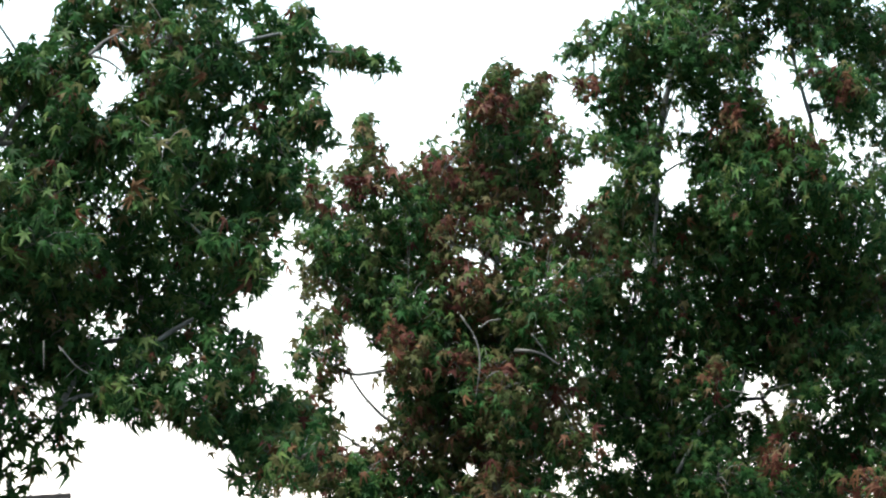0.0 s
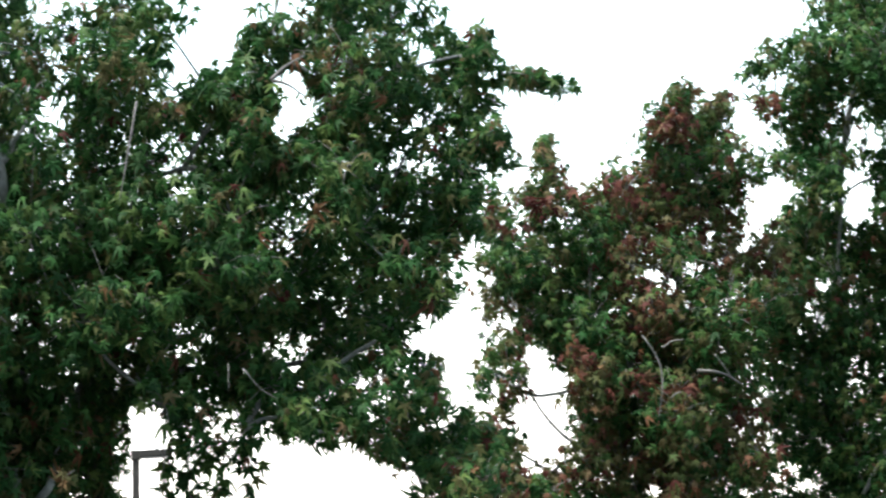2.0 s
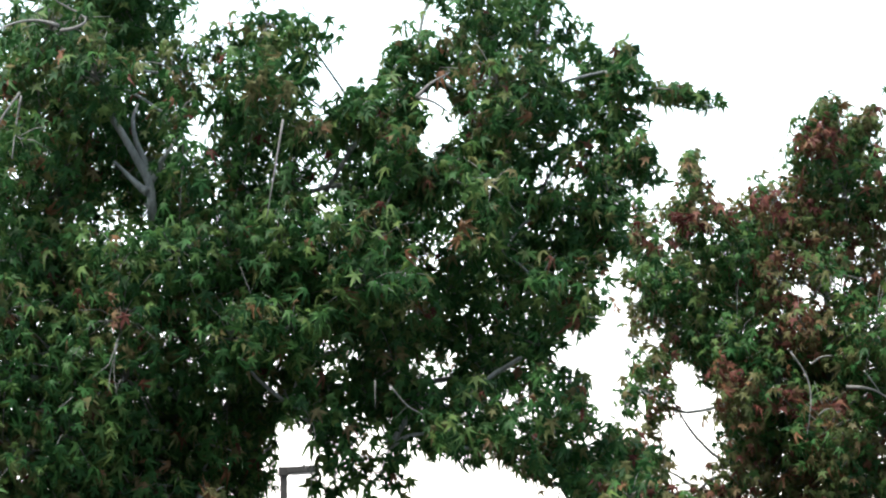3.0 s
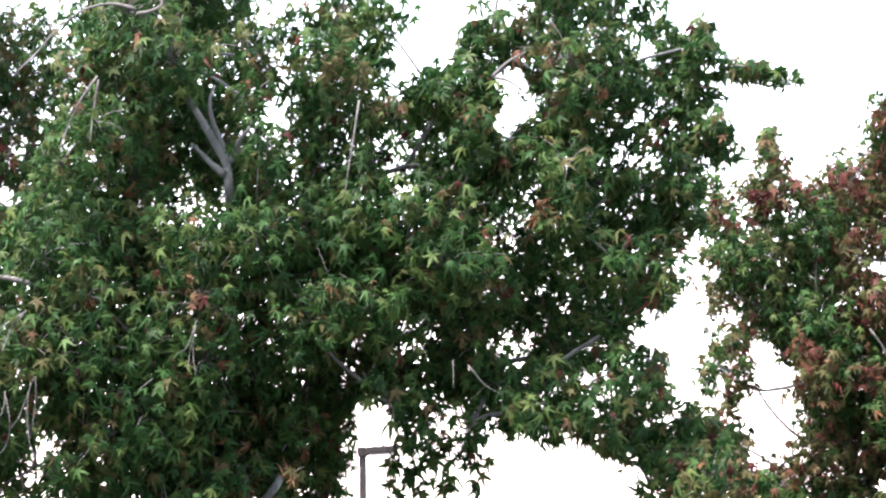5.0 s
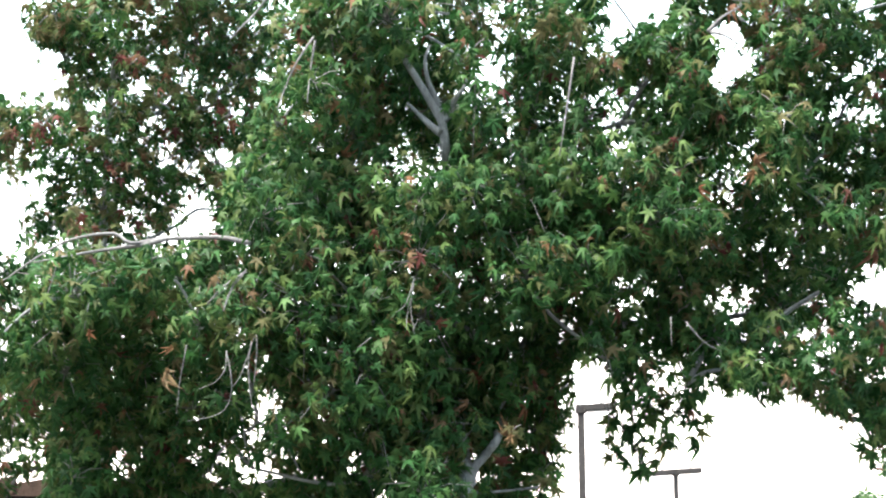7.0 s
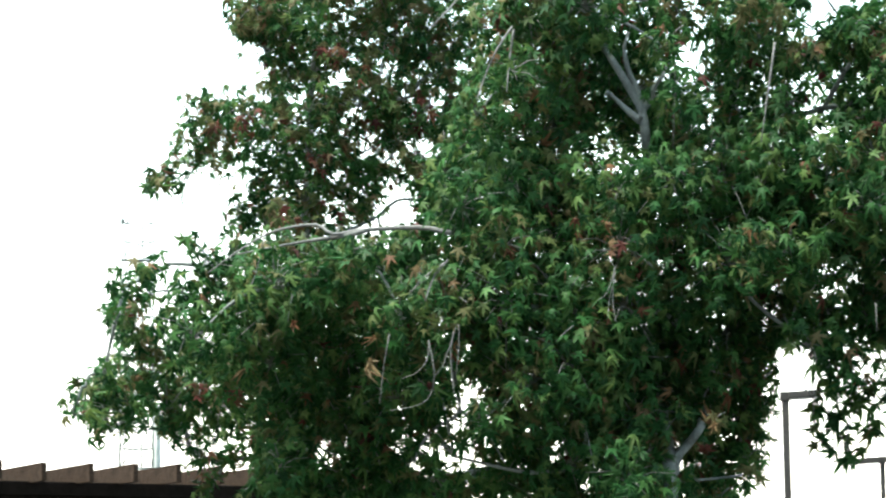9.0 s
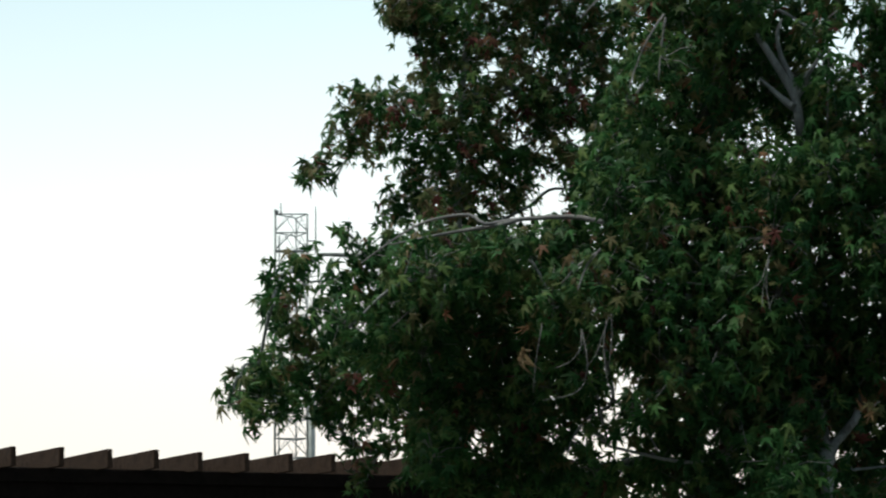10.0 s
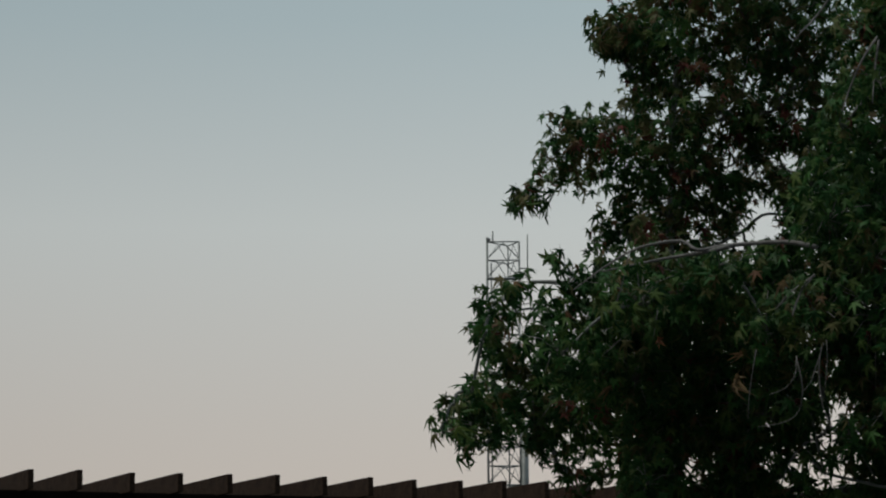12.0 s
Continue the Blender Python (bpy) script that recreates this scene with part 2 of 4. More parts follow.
# ---- the trees: leaf clumps (across, up, radius) and wood (across, up), in metres from each tree's foot ----
A_CLUMPS = {
    "crown_top": [(-0.72, 5.51, 0.32), (-0.27, 5.58, 0.32), (0.04, 5.29, 0.22), (-0.45, 5.23, 0.29), (-0.79, 5.16, 0.27), (0.05, 4.99, 0.15), (-0.59, 4.84, 0.27), (-0.91, 4.84, 0.20), (-0.66, 4.53, 0.29), (-1.00, 4.46, 0.27), (0.08, 4.66, 0.19), (0.13, 4.38, 0.19), (-0.48, 5.87, 0.37), (-0.10, 5.90, 0.30), (-0.37, 6.19, 0.30)],
    "crown_back": [(-0.24, 4.98, 0.22), (-0.31, 4.59, 0.22), (-0.11, 4.70, 0.20), (-0.04, 4.38, 0.17)],
    "crown_middle": [(-0.90, 4.15, 0.30), (-1.22, 4.01, 0.27), (-0.59, 4.14, 0.30), (-0.28, 4.07, 0.29), (0.03, 4.14, 0.27), (0.37, 4.15, 0.29), (0.57, 3.96, 0.27), (0.09, 3.82, 0.30), (-0.28, 3.73, 0.30), (-0.66, 3.80, 0.30), (-1.00, 3.73, 0.27), (-1.32, 4.22, 0.20), (0.66, 4.20, 0.24), (0.99, 4.25, 0.25), (1.30, 4.25, 0.20), (0.38, 3.62, 0.27), (0.74, 3.72, 0.20), (1.19, 3.95, 0.24), (0.50, 3.68, 0.20)],
    "upright": [(0.52, 5.24, 0.22), (0.80, 5.20, 0.15), (0.38, 4.97, 0.20), (0.67, 4.90, 0.24), (0.44, 4.62, 0.22), (0.75, 4.57, 0.20), (0.91, 4.81, 0.12), (1.03, 4.90, 0.08), (0.32, 5.43, 0.15), (0.87, 5.50, 0.15), (0.60, 5.57, 0.20), (0.51, 4.34, 0.20)],
    "crown_low": [(-1.30, 3.43, 0.30), (-0.96, 3.42, 0.30), (-0.59, 3.39, 0.30), (-0.25, 3.38, 0.29), (-0.59, 3.04, 0.30), (-0.25, 3.01, 0.30), (0.02, 3.11, 0.22), (-0.86, 2.88, 0.27), (-0.53, 2.74, 0.30), (-0.19, 2.70, 0.27), (-1.07, 3.15, 0.20), (-0.59, 2.44, 0.30), (-0.26, 2.33, 0.27), (-0.26, 2.07, 0.30), (0.21, 2.13, 0.27), (0.09, 3.28, 0.17)],
    "left_inner": [(-2.36, 3.57, 0.27), (-2.05, 3.64, 0.27), (-1.71, 3.64, 0.25), (-1.44, 3.70, 0.20), (-1.61, 3.36, 0.20), (-2.29, 3.80, 0.15), (-1.88, 3.76, 0.14), (-1.58, 3.81, 0.15), (-1.20, 3.56, 0.20)],
    "left_outer": [(-3.17, 3.56, 0.16), (-3.24, 3.30, 0.17), (-3.35, 3.60, 0.08), (-3.38, 3.44, 0.07), (-3.06, 3.73, 0.05), (-2.90, 3.86, 0.04), (-2.89, 3.27, 0.22), (-2.95, 3.54, 0.14), (-2.80, 3.71, 0.12), (-2.68, 3.49, 0.22), (-2.60, 3.74, 0.12), (-2.47, 3.63, 0.20), (-2.33, 3.41, 0.25)],
    "right_upper": [(1.53, 5.47, 0.17), (1.38, 5.27, 0.14), (1.95, 5.53, 0.19), (2.27, 5.53, 0.19), (2.52, 5.52, 0.13), (2.01, 5.24, 0.22), (2.33, 5.21, 0.22), (2.62, 5.23, 0.14), (2.81, 5.34, 0.11), (2.97, 5.18, 0.09), (3.06, 5.18, 0.07), (3.15, 5.17, 0.08), (3.23, 5.14, 0.07), (3.31, 5.12, 0.07), (1.35, 4.97, 0.19), (1.17, 5.11, 0.11), (1.10, 4.83, 0.16), (1.45, 4.67, 0.20), (1.97, 4.57, 0.20), (2.08, 4.90, 0.21), (2.43, 5.00, 0.13), (2.72, 4.98, 0.15), (2.92, 4.80, 0.12), (2.88, 4.61, 0.10), (2.73, 4.71, 0.12), (2.68, 4.43, 0.11), (2.64, 4.68, 0.12), (2.73, 4.22, 0.10), (2.56, 4.32, 0.13), (2.43, 4.75, 0.10)],
    "right_upper_b": [(1.96, 5.89, 0.24), (2.31, 5.93, 0.20), (1.64, 5.85, 0.13), (1.66, 4.78, 0.09), (1.84, 4.81, 0.08), (1.14, 4.59, 0.12), (1.50, 5.15, 0.09), (1.54, 4.97, 0.07), (1.20, 4.49, 0.10)],
    "right_middle": [(1.31, 4.46, 0.25), (1.62, 4.51, 0.19), (1.03, 4.49, 0.17), (1.93, 4.32, 0.22), (2.24, 4.43, 0.20), (2.27, 4.15, 0.22), (2.49, 4.50, 0.12), (2.52, 4.09, 0.15), (2.58, 3.81, 0.13), (2.37, 3.81, 0.19), (2.49, 3.69, 0.10), (2.06, 3.97, 0.27), (1.71, 3.93, 0.25), (1.37, 4.07, 0.19), (1.10, 4.14, 0.19), (0.90, 3.83, 0.19), (1.16, 3.76, 0.25), (1.50, 3.69, 0.22), (1.81, 3.62, 0.25), (2.12, 3.62, 0.19), (0.75, 4.07, 0.20)],
    "right_low": [(0.89, 3.49, 0.19), (1.16, 3.35, 0.25), (1.50, 3.23, 0.22), (1.80, 3.21, 0.22), (2.04, 3.09, 0.17), (0.85, 3.13, 0.15), (1.63, 3.07, 0.13), (2.25, 3.31, 0.12), (2.43, 3.31, 0.14), (2.25, 3.02, 0.15), (2.53, 3.12, 0.13), (2.38, 2.87, 0.14), (2.66, 2.95, 0.18), (2.87, 2.88, 0.16), (2.79, 2.66, 0.17), (2.55, 2.71, 0.15), (1.36, 3.45, 0.20), (1.91, 3.42, 0.20), (2.12, 3.31, 0.15), (2.35, 3.12, 0.13), (2.14, 2.90, 0.11), (1.90, 2.97, 0.09), (2.26, 3.48, 0.10), (0.98, 2.98, 0.10)],
    "right_edge": [(2.69, 4.33, 0.11), (2.76, 4.65, 0.11), (2.62, 4.12, 0.11), (2.91, 4.80, 0.11), (2.98, 4.66, 0.09), (2.59, 4.44, 0.10), (2.32, 2.91, 0.09), (2.39, 2.74, 0.11), (2.46, 2.57, 0.11), (2.56, 2.70, 0.11), (2.25, 2.84, 0.06), (2.30, 3.49, 0.09), (2.50, 3.35, 0.09), (2.43, 3.18, 0.10), (2.33, 3.04, 0.09)],
    "crown_back_low": [(-2.34, 2.56, 0.27), (-1.87, 2.58, 0.20), (-1.06, 2.64, 0.17), (-1.84, 3.29, 0.20), (-2.08, 3.30, 0.17), (-1.78, 3.43, 0.13), (-1.95, 3.43, 0.13), (0.09, 3.14, 0.20), (0.02, 2.87, 0.20), (-0.12, 2.50, 0.20), (-0.39, 2.70, 0.20), (-0.32, 3.08, 0.20), (-0.59, 3.21, 0.20), (-0.96, 2.91, 0.20), (-1.13, 3.02, 0.13), (-0.90, 2.61, 0.17), (-0.73, 3.42, 0.17), (0.00, 3.43, 0.13), (0.09, 3.31, 0.12)],
    "crown_back_right": [(0.56, 3.48, 0.17), (0.73, 3.41, 0.13), (0.87, 3.27, 0.14), (0.71, 3.96, 0.19), (0.91, 3.75, 0.17)],
    "right_fill": [(1.82, 4.68, 0.16), (1.62, 4.57, 0.14), (1.48, 4.78, 0.09), (1.91, 4.95, 0.13), (1.45, 5.01, 0.11), (1.77, 5.14, 0.09), (2.77, 5.12, 0.12), (2.85, 5.30, 0.09), (2.63, 5.29, 0.14), (2.52, 5.04, 0.14), (2.91, 5.00, 0.07), (2.70, 4.92, 0.11), (2.48, 4.33, 0.14), (2.51, 4.01, 0.16), (2.40, 3.77, 0.16), (2.56, 3.80, 0.11), (2.24, 3.58, 0.12), (2.69, 4.54, 0.09), (2.10, 4.67, 0.15), (2.10, 5.03, 0.15), (2.29, 4.78, 0.09), (2.61, 4.67, 0.09), (2.34, 4.47, 0.09), (2.54, 4.86, 0.08), (2.76, 4.44, 0.09), (2.27, 4.01, 0.15)],
    "upper_fill": [(-1.03, 5.16, 0.16), (-1.07, 4.84, 0.16), (-1.14, 4.60, 0.14), (-0.96, 5.52, 0.20), (0.98, 4.99, 0.09), (1.14, 5.09, 0.11), (1.24, 4.95, 0.12), (1.38, 4.86, 0.13), (1.48, 4.68, 0.11), (1.82, 4.77, 0.12), (1.70, 4.66, 0.09), (1.45, 5.14, 0.10), (1.43, 3.99, 0.16), (1.53, 3.78, 0.16), (1.35, 3.68, 0.13), (-1.13, 2.73, 0.13), (-1.37, 2.88, 0.11), (1.99, 4.55, 0.11), (1.57, 4.12, 0.13), (2.39, 4.20, 0.13), (2.05, 4.19, 0.13), (2.53, 4.11, 0.07)],
    "right_under": [(0.90, 3.10, 0.11), (1.10, 2.99, 0.11), (1.34, 2.98, 0.10), (1.57, 2.96, 0.09), (1.81, 2.94, 0.09), (2.01, 2.94, 0.09), (1.00, 3.13, 0.10), (2.21, 2.80, 0.08), (1.68, 3.06, 0.13), (1.95, 3.09, 0.12), (0.75, 3.23, 0.08), (0.85, 3.19, 0.09)],
    "far_top": [(1.41, 5.36, 0.12), (1.62, 5.33, 0.12), (1.35, 5.14, 0.09), (1.18, 5.07, 0.09), (1.77, 5.40, 0.12), (1.04, 5.03, 0.09), (1.28, 4.90, 0.09)],
    "hanging": [(0.89, 2.76, 0.07), (0.99, 2.79, 0.09), (1.11, 2.77, 0.09), (1.23, 2.81, 0.08), (1.36, 2.72, 0.06), (0.91, 2.59, 0.05), (1.02, 2.57, 0.07), (1.18, 2.60, 0.07), (1.04, 2.42, 0.04), (1.36, 2.64, 0.04), (0.95, 2.49, 0.04), (1.30, 2.79, 0.07), (1.40, 2.76, 0.05), (1.09, 2.69, 0.07), (0.96, 2.67, 0.06), (1.04, 2.47, 0.04), (1.12, 2.49, 0.03), (0.86, 2.66, 0.05), (1.20, 2.69, 0.05), (0.89, 2.54, 0.03), (0.94, 2.86, 0.07), (1.17, 2.88, 0.08), (1.33, 2.86, 0.07)],
    "red": [(-2.37, 4.04, 0.05), (-1.33, 3.44, 0.05), (-3.24, 3.39, 0.05), (-2.82, 2.94, 0.06), (-0.46, 3.20, 0.05)],
    "gold": [(1.81, 4.26, 0.07), (0.69, 5.15, 0.09), (0.86, 4.93, 0.08), (-0.46, 3.21, 0.08), (0.28, 2.70, 0.04), (-0.86, 3.78, 0.06)],
    "left_low": [(-2.84, 2.53, 0.08), (-2.72, 2.49, 0.08), (-2.93, 2.60, 0.07), (-2.78, 2.36, 0.06), (-2.62, 2.52, 0.09), (-2.50, 2.49, 0.08), (-2.83, 2.27, 0.04), (-2.40, 2.35, 0.09), (-2.26, 2.32, 0.10), (-2.55, 2.32, 0.05), (-2.32, 2.52, 0.08), (-2.20, 2.48, 0.06)],
    "edge_fill": [(0.51, 2.38, 0.06), (0.69, 3.30, 0.05), (2.73, 5.35, 0.06), (2.81, 5.45, 0.05), (2.87, 5.46, 0.03), (2.78, 5.25, 0.05), (2.26, 4.49, 0.10), (2.16, 4.63, 0.08), (2.08, 4.44, 0.07)],
    "front": [(-0.12, 2.51, 0.04), (0.12, 2.38, 0.04), (-0.02, 2.63, 0.05), (-0.07, 2.28, 0.03), (0.20, 2.54, 0.03), (0.06, 2.77, 0.05)],
    "dark_low": [(-1.91, 2.99, 0.10), (-1.67, 2.85, 0.10), (-2.01, 2.79, 0.10), (-1.57, 3.05, 0.09), (-1.77, 2.65, 0.09), (-2.00, 2.52, 0.08), (-1.67, 2.48, 0.07), (1.32, 3.30, 0.10), (1.40, 3.16, 0.10), (1.22, 3.20, 0.08), (1.48, 3.36, 0.09)],
    "shade_low": [(0.46, 3.31, 0.24), (0.35, 2.97, 0.22), (0.15, 2.77, 0.22), (0.42, 2.70, 0.17), (0.21, 2.43, 0.24), (0.43, 2.43, 0.15), (0.42, 3.10, 0.20), (-2.28, 3.23, 0.24), (-3.37, 2.99, 0.18), (-3.51, 2.85, 0.13), (-3.52, 2.77, 0.08), (-3.45, 2.96, 0.10), (-3.42, 2.69, 0.09), (-3.10, 3.07, 0.22), (-2.68, 3.15, 0.25), (-3.03, 2.81, 0.20), (-3.24, 2.76, 0.14), (-2.71, 2.84, 0.25), (-2.40, 3.07, 0.27), (-2.33, 2.80, 0.27), (-2.28, 2.89, 0.27), (-1.94, 3.09, 0.27), (-1.94, 2.82, 0.30), (-1.64, 2.85, 0.27), (-1.40, 3.09, 0.19), (-1.40, 2.75, 0.17), (-1.64, 3.12, 0.20), (0.22, 2.70, 0.16), (0.29, 2.97, 0.17), (-1.47, 2.95, 0.17)],
    "shade_low_b": [(0.49, 3.14, 0.19), (0.51, 2.86, 0.14), (0.45, 2.59, 0.14), (0.52, 2.93, 0.07), (0.50, 2.73, 0.07), (0.45, 2.49, 0.07), (0.16, 3.34, 0.13), (0.65, 3.22, 0.09), (0.58, 3.14, 0.08), (0.63, 3.20, 0.06), (0.64, 3.00, 0.06), (0.60, 2.78, 0.07), (0.55, 2.60, 0.07), (0.43, 3.04, 0.10), (0.45, 2.63, 0.08), (-0.86, 2.51, 0.24), (-0.73, 2.14, 0.30), (-1.63, 2.31, 0.19), (-1.37, 2.34, 0.19), (-2.14, 2.29, 0.27), (-1.13, 2.34, 0.20), (-1.82, 2.44, 0.10), (-1.94, 2.38, 0.08), (-2.34, 2.45, 0.20), (-1.30, 2.51, 0.16), (-1.03, 2.44, 0.13), (-1.54, 2.54, 0.09), (-1.66, 2.47, 0.08), (-1.76, 2.54, 0.09), (-1.85, 2.44, 0.08)],
    "tip": [(3.10, 5.19, 0.03), (3.20, 5.17, 0.03), (3.30, 5.15, 0.03), (3.38, 5.13, 0.03), (3.43, 5.12, 0.02), (3.15, 5.14, 0.03)],
    "left_edge": [(-3.63, 2.89, 0.05), (-3.58, 2.98, 0.04), (-3.65, 2.80, 0.03), (-3.46, 3.06, 0.05)],
}
A_WOOD = {
    "trunk": [(0.01, 1.93), (-0.00, 2.36), (-0.02, 2.63), (-0.05, 2.97), (-0.08, 3.45), (-0.09, 4.00), (-0.10, 4.38), (-0.12, 4.57), (-0.18, 4.69), (-0.27, 4.85), (-0.38, 5.03), (-0.52, 5.31), (-0.66, 5.52), (-0.76, 5.73), (-0.82, 5.94)],
    "stem": [(0.02, 2.06), (0.03, 2.43), (0.11, 2.55), (0.19, 2.66), (0.22, 2.83), (0.32, 3.14), (0.56, 3.72), (0.77, 4.23), (0.97, 4.56), (1.16, 4.86), (1.34, 5.00), (1.51, 5.12), (1.70, 5.27)],
    "fork_a": [(-0.12, 4.57), (-0.07, 4.64), (-0.04, 4.72), (0.02, 4.80), (0.05, 4.90)],
    "fork_b": [(-0.13, 4.51), (-0.20, 4.57), (-0.27, 4.64), (-0.33, 4.70)],
    "fork_c": [(-0.12, 4.61), (-0.16, 4.73), (-0.20, 4.83), (-0.22, 4.96), (-0.19, 5.06)],
    "branch_left": [(-1.29, 3.85), (-1.49, 3.89), (-1.84, 3.88), (-2.01, 3.86), (-2.11, 3.92), (-2.32, 3.90), (-2.46, 3.85), (-2.64, 3.74), (-2.78, 3.64)],
    "branch_left_b": [(-1.80, 3.88), (-1.94, 3.85), (-2.18, 3.82), (-2.43, 3.78), (-2.60, 3.75)],
    "dropping_a": [(-2.43, 3.87), (-2.46, 3.73), (-2.50, 3.59), (-2.53, 3.52)],
    "dropping_b": [(-1.31, 3.69), (-1.43, 3.58), (-1.56, 3.48)],
    "dropping_c": [(-1.33, 3.66), (-1.41, 3.56), (-1.45, 3.46)],
    "stick_a": [(-0.90, 5.12), (-1.00, 4.97), (-1.08, 4.79), (-1.12, 4.67)],
    "stick_b": [(-0.89, 5.10), (-0.92, 4.91), (-0.94, 4.71)],
    "stick_c": [(0.69, 4.97), (0.65, 4.72), (0.59, 4.36)],
    "stick_d": [(-1.16, 5.40), (-1.26, 5.27), (-1.34, 5.19), (-1.41, 5.11)],
    "twig_a": [(-1.26, 3.29), (-1.32, 3.12), (-1.35, 3.04), (-1.40, 2.98)],
    "twig_b": [(-1.28, 3.26), (-1.30, 3.09), (-1.28, 2.88), (-1.23, 2.78)],
    "twig_c": [(-1.25, 3.29), (-1.25, 3.15), (-1.27, 2.98)],
    "twig_d": [(-1.43, 3.20), (-1.44, 3.09), (-1.50, 3.01), (-1.60, 2.97)],
    "twig_e": [(-1.43, 3.19), (-1.40, 3.02), (-1.42, 2.88), (-1.50, 2.81), (-1.67, 2.78)],
    "twig_f": [(-0.30, 3.62), (-0.35, 3.47), (-0.41, 3.42)],
    "twig_g": [(-0.30, 3.59), (-0.34, 3.42), (-0.35, 3.31)],
    "twig_j": [(-0.31, 3.59), (-0.32, 3.42), (-0.30, 3.28)],
    "twig_k": [(-0.56, 3.27), (-0.61, 3.23), (-0.67, 3.18)],
    "stick_e": [(-1.31, 3.68), (-1.46, 3.58), (-1.55, 3.48)],
    "stick_f": [(-1.37, 3.64), (-1.41, 3.55), (-1.45, 3.44)],
    "twig_l": [(-1.67, 3.24), (-1.71, 3.02), (-1.73, 2.82)],
    "twig_m": [(-2.26, 3.50), (-2.29, 3.33)],
    "twig_h": [(2.98, 3.57), (2.79, 3.66), (2.68, 3.73), (2.54, 3.76)],
    "twig_i": [(2.85, 3.52), (2.71, 3.57), (2.57, 3.62), (2.40, 3.66)],
    "limb_right": [(1.51, 5.12), (1.60, 5.21), (1.72, 5.28)],
    "limb_right_b": [(1.52, 5.12), (1.62, 5.09), (1.73, 5.01)],
    "limb_top": [(-0.67, 5.54), (-0.79, 5.57), (-0.91, 5.56), (-1.03, 5.51), (-1.15, 5.40)],
    "limb_top_b": [(-0.66, 5.51), (-0.57, 5.53), (-0.51, 5.59), (-0.68, 5.69), (-0.73, 5.75)],
    "twig_s": [(1.33, 3.34), (1.43, 3.22), (1.53, 3.16)],
    "twig_t": [(1.24, 3.37), (1.24, 3.20)],
    "wisp_a": [(2.61, 3.78), (2.68, 3.72), (2.77, 3.65), (2.90, 3.58)],
    "wisp_b": [(2.56, 3.70), (2.68, 3.61), (2.79, 3.55), (2.91, 3.49)],
    "wisp_c": [(2.57, 3.62), (2.62, 3.51), (2.69, 3.42)],
    "inner_low": [(-1.25, 3.24), (-1.29, 3.04), (-1.25, 2.83), (-1.27, 2.74), (-1.40, 2.67), (-1.49, 2.56), (-1.54, 2.43)],
    "inner_low_b": [(-1.26, 2.77), (-1.19, 2.74), (-1.08, 2.63), (-0.98, 2.45)],
    "wisp_d": [(1.15, 3.13), (1.11, 2.93), (1.06, 2.72), (1.04, 2.49)],
}
A_GAPS = {
    "left": [(-3.22, 2.67, 0.06), (-3.19, 3.39, 0.06), (-3.07, 3.25, 0.04), (-3.05, 3.52, 0.09), (-2.94, 2.56, 0.05), (-2.82, 2.73, 0.05), (-2.78, 3.23, 0.06), (-2.71, 4.40, 0.05), (-2.56, 2.49, 0.07), (-2.49, 3.33, 0.03), (-2.43, 4.70, 0.05), (-2.36, 3.83, 0.05), (-2.23, 4.70, 0.07), (-2.22, 2.54, 0.06), (-2.21, 3.84, 0.07), (-2.20, 4.17, 0.04), (-2.05, 4.89, 0.04), (-2.05, 2.59, 0.04), (-2.03, 2.48, 0.06), (-1.99, 4.22, 0.05), (-1.97, 4.80, 0.09), (-1.94, 4.19, 0.04), (-1.88, 4.60, 0.08), (-1.80, 4.38, 0.08), (-1.80, 5.05, 0.05), (-1.70, 4.87, 0.07), (-1.68, 4.34, 0.06), (-1.62, 4.07, 0.09)],
    "middle": [(-1.61, 3.99, 0.11), (-1.56, 4.69, 0.06), (-1.51, 4.09, 0.05), (-1.48, 2.42, 0.04), (-1.47, 4.39, 0.08), (-1.43, 4.37, 0.07), (-1.40, 4.65, 0.05), (-1.32, 2.42, 0.06), (-1.27, 2.54, 0.03), (-1.25, 3.53, 0.05), (-1.24, 2.45, 0.08), (-1.19, 2.36, 0.05), (-1.18, 3.05, 0.03), (-1.15, 2.50, 0.06), (-1.11, 2.42, 0.05), (-1.04, 2.57, 0.05), (-0.99, 2.46, 0.05), (-0.98, 3.49, 0.07), (-0.97, 3.02, 0.04), (-0.87, 2.41, 0.04), (-0.86, 2.81, 0.07), (-0.67, 2.51, 0.09), (-0.51, 2.30, 0.09), (0.17, 3.45, 0.04), (0.32, 2.56, 0.04), (0.48, 2.54, 0.04), (0.58, 3.23, 0.05), (0.64, 3.44, 0.06)],
    "right": [(0.75, 2.94, 0.11), (0.77, 3.04, 0.10), (1.34, 3.32, 0.05), (1.55, 3.50, 0.06), (1.63, 3.33, 0.04), (2.92, 3.60, 0.06), (3.02, 3.03, 0.09), (3.10, 3.42, 0.08), (3.16, 2.96, 0.16), (3.22, 3.25, 0.11)],
    "top": [(-1.02, 5.64, 0.08), (-0.85, 5.66, 0.06), (-0.88, 5.47, 0.03), (-0.57, 5.67, 0.06), (-0.71, 5.42, 0.03), (0.10, 5.53, 0.05), (0.19, 5.35, 0.05)],
    "beside": [(2.78, 4.09, 0.04), (2.79, 3.92, 0.05), (2.76, 4.22, 0.03), (2.33, 3.51, 0.06), (2.31, 3.39, 0.04), (2.57, 3.26, 0.06), (2.60, 3.09, 0.04), (2.53, 2.98, 0.04), (2.84, 3.74, 0.04), (2.44, 3.65, 0.06), (2.61, 3.53, 0.06)],
}
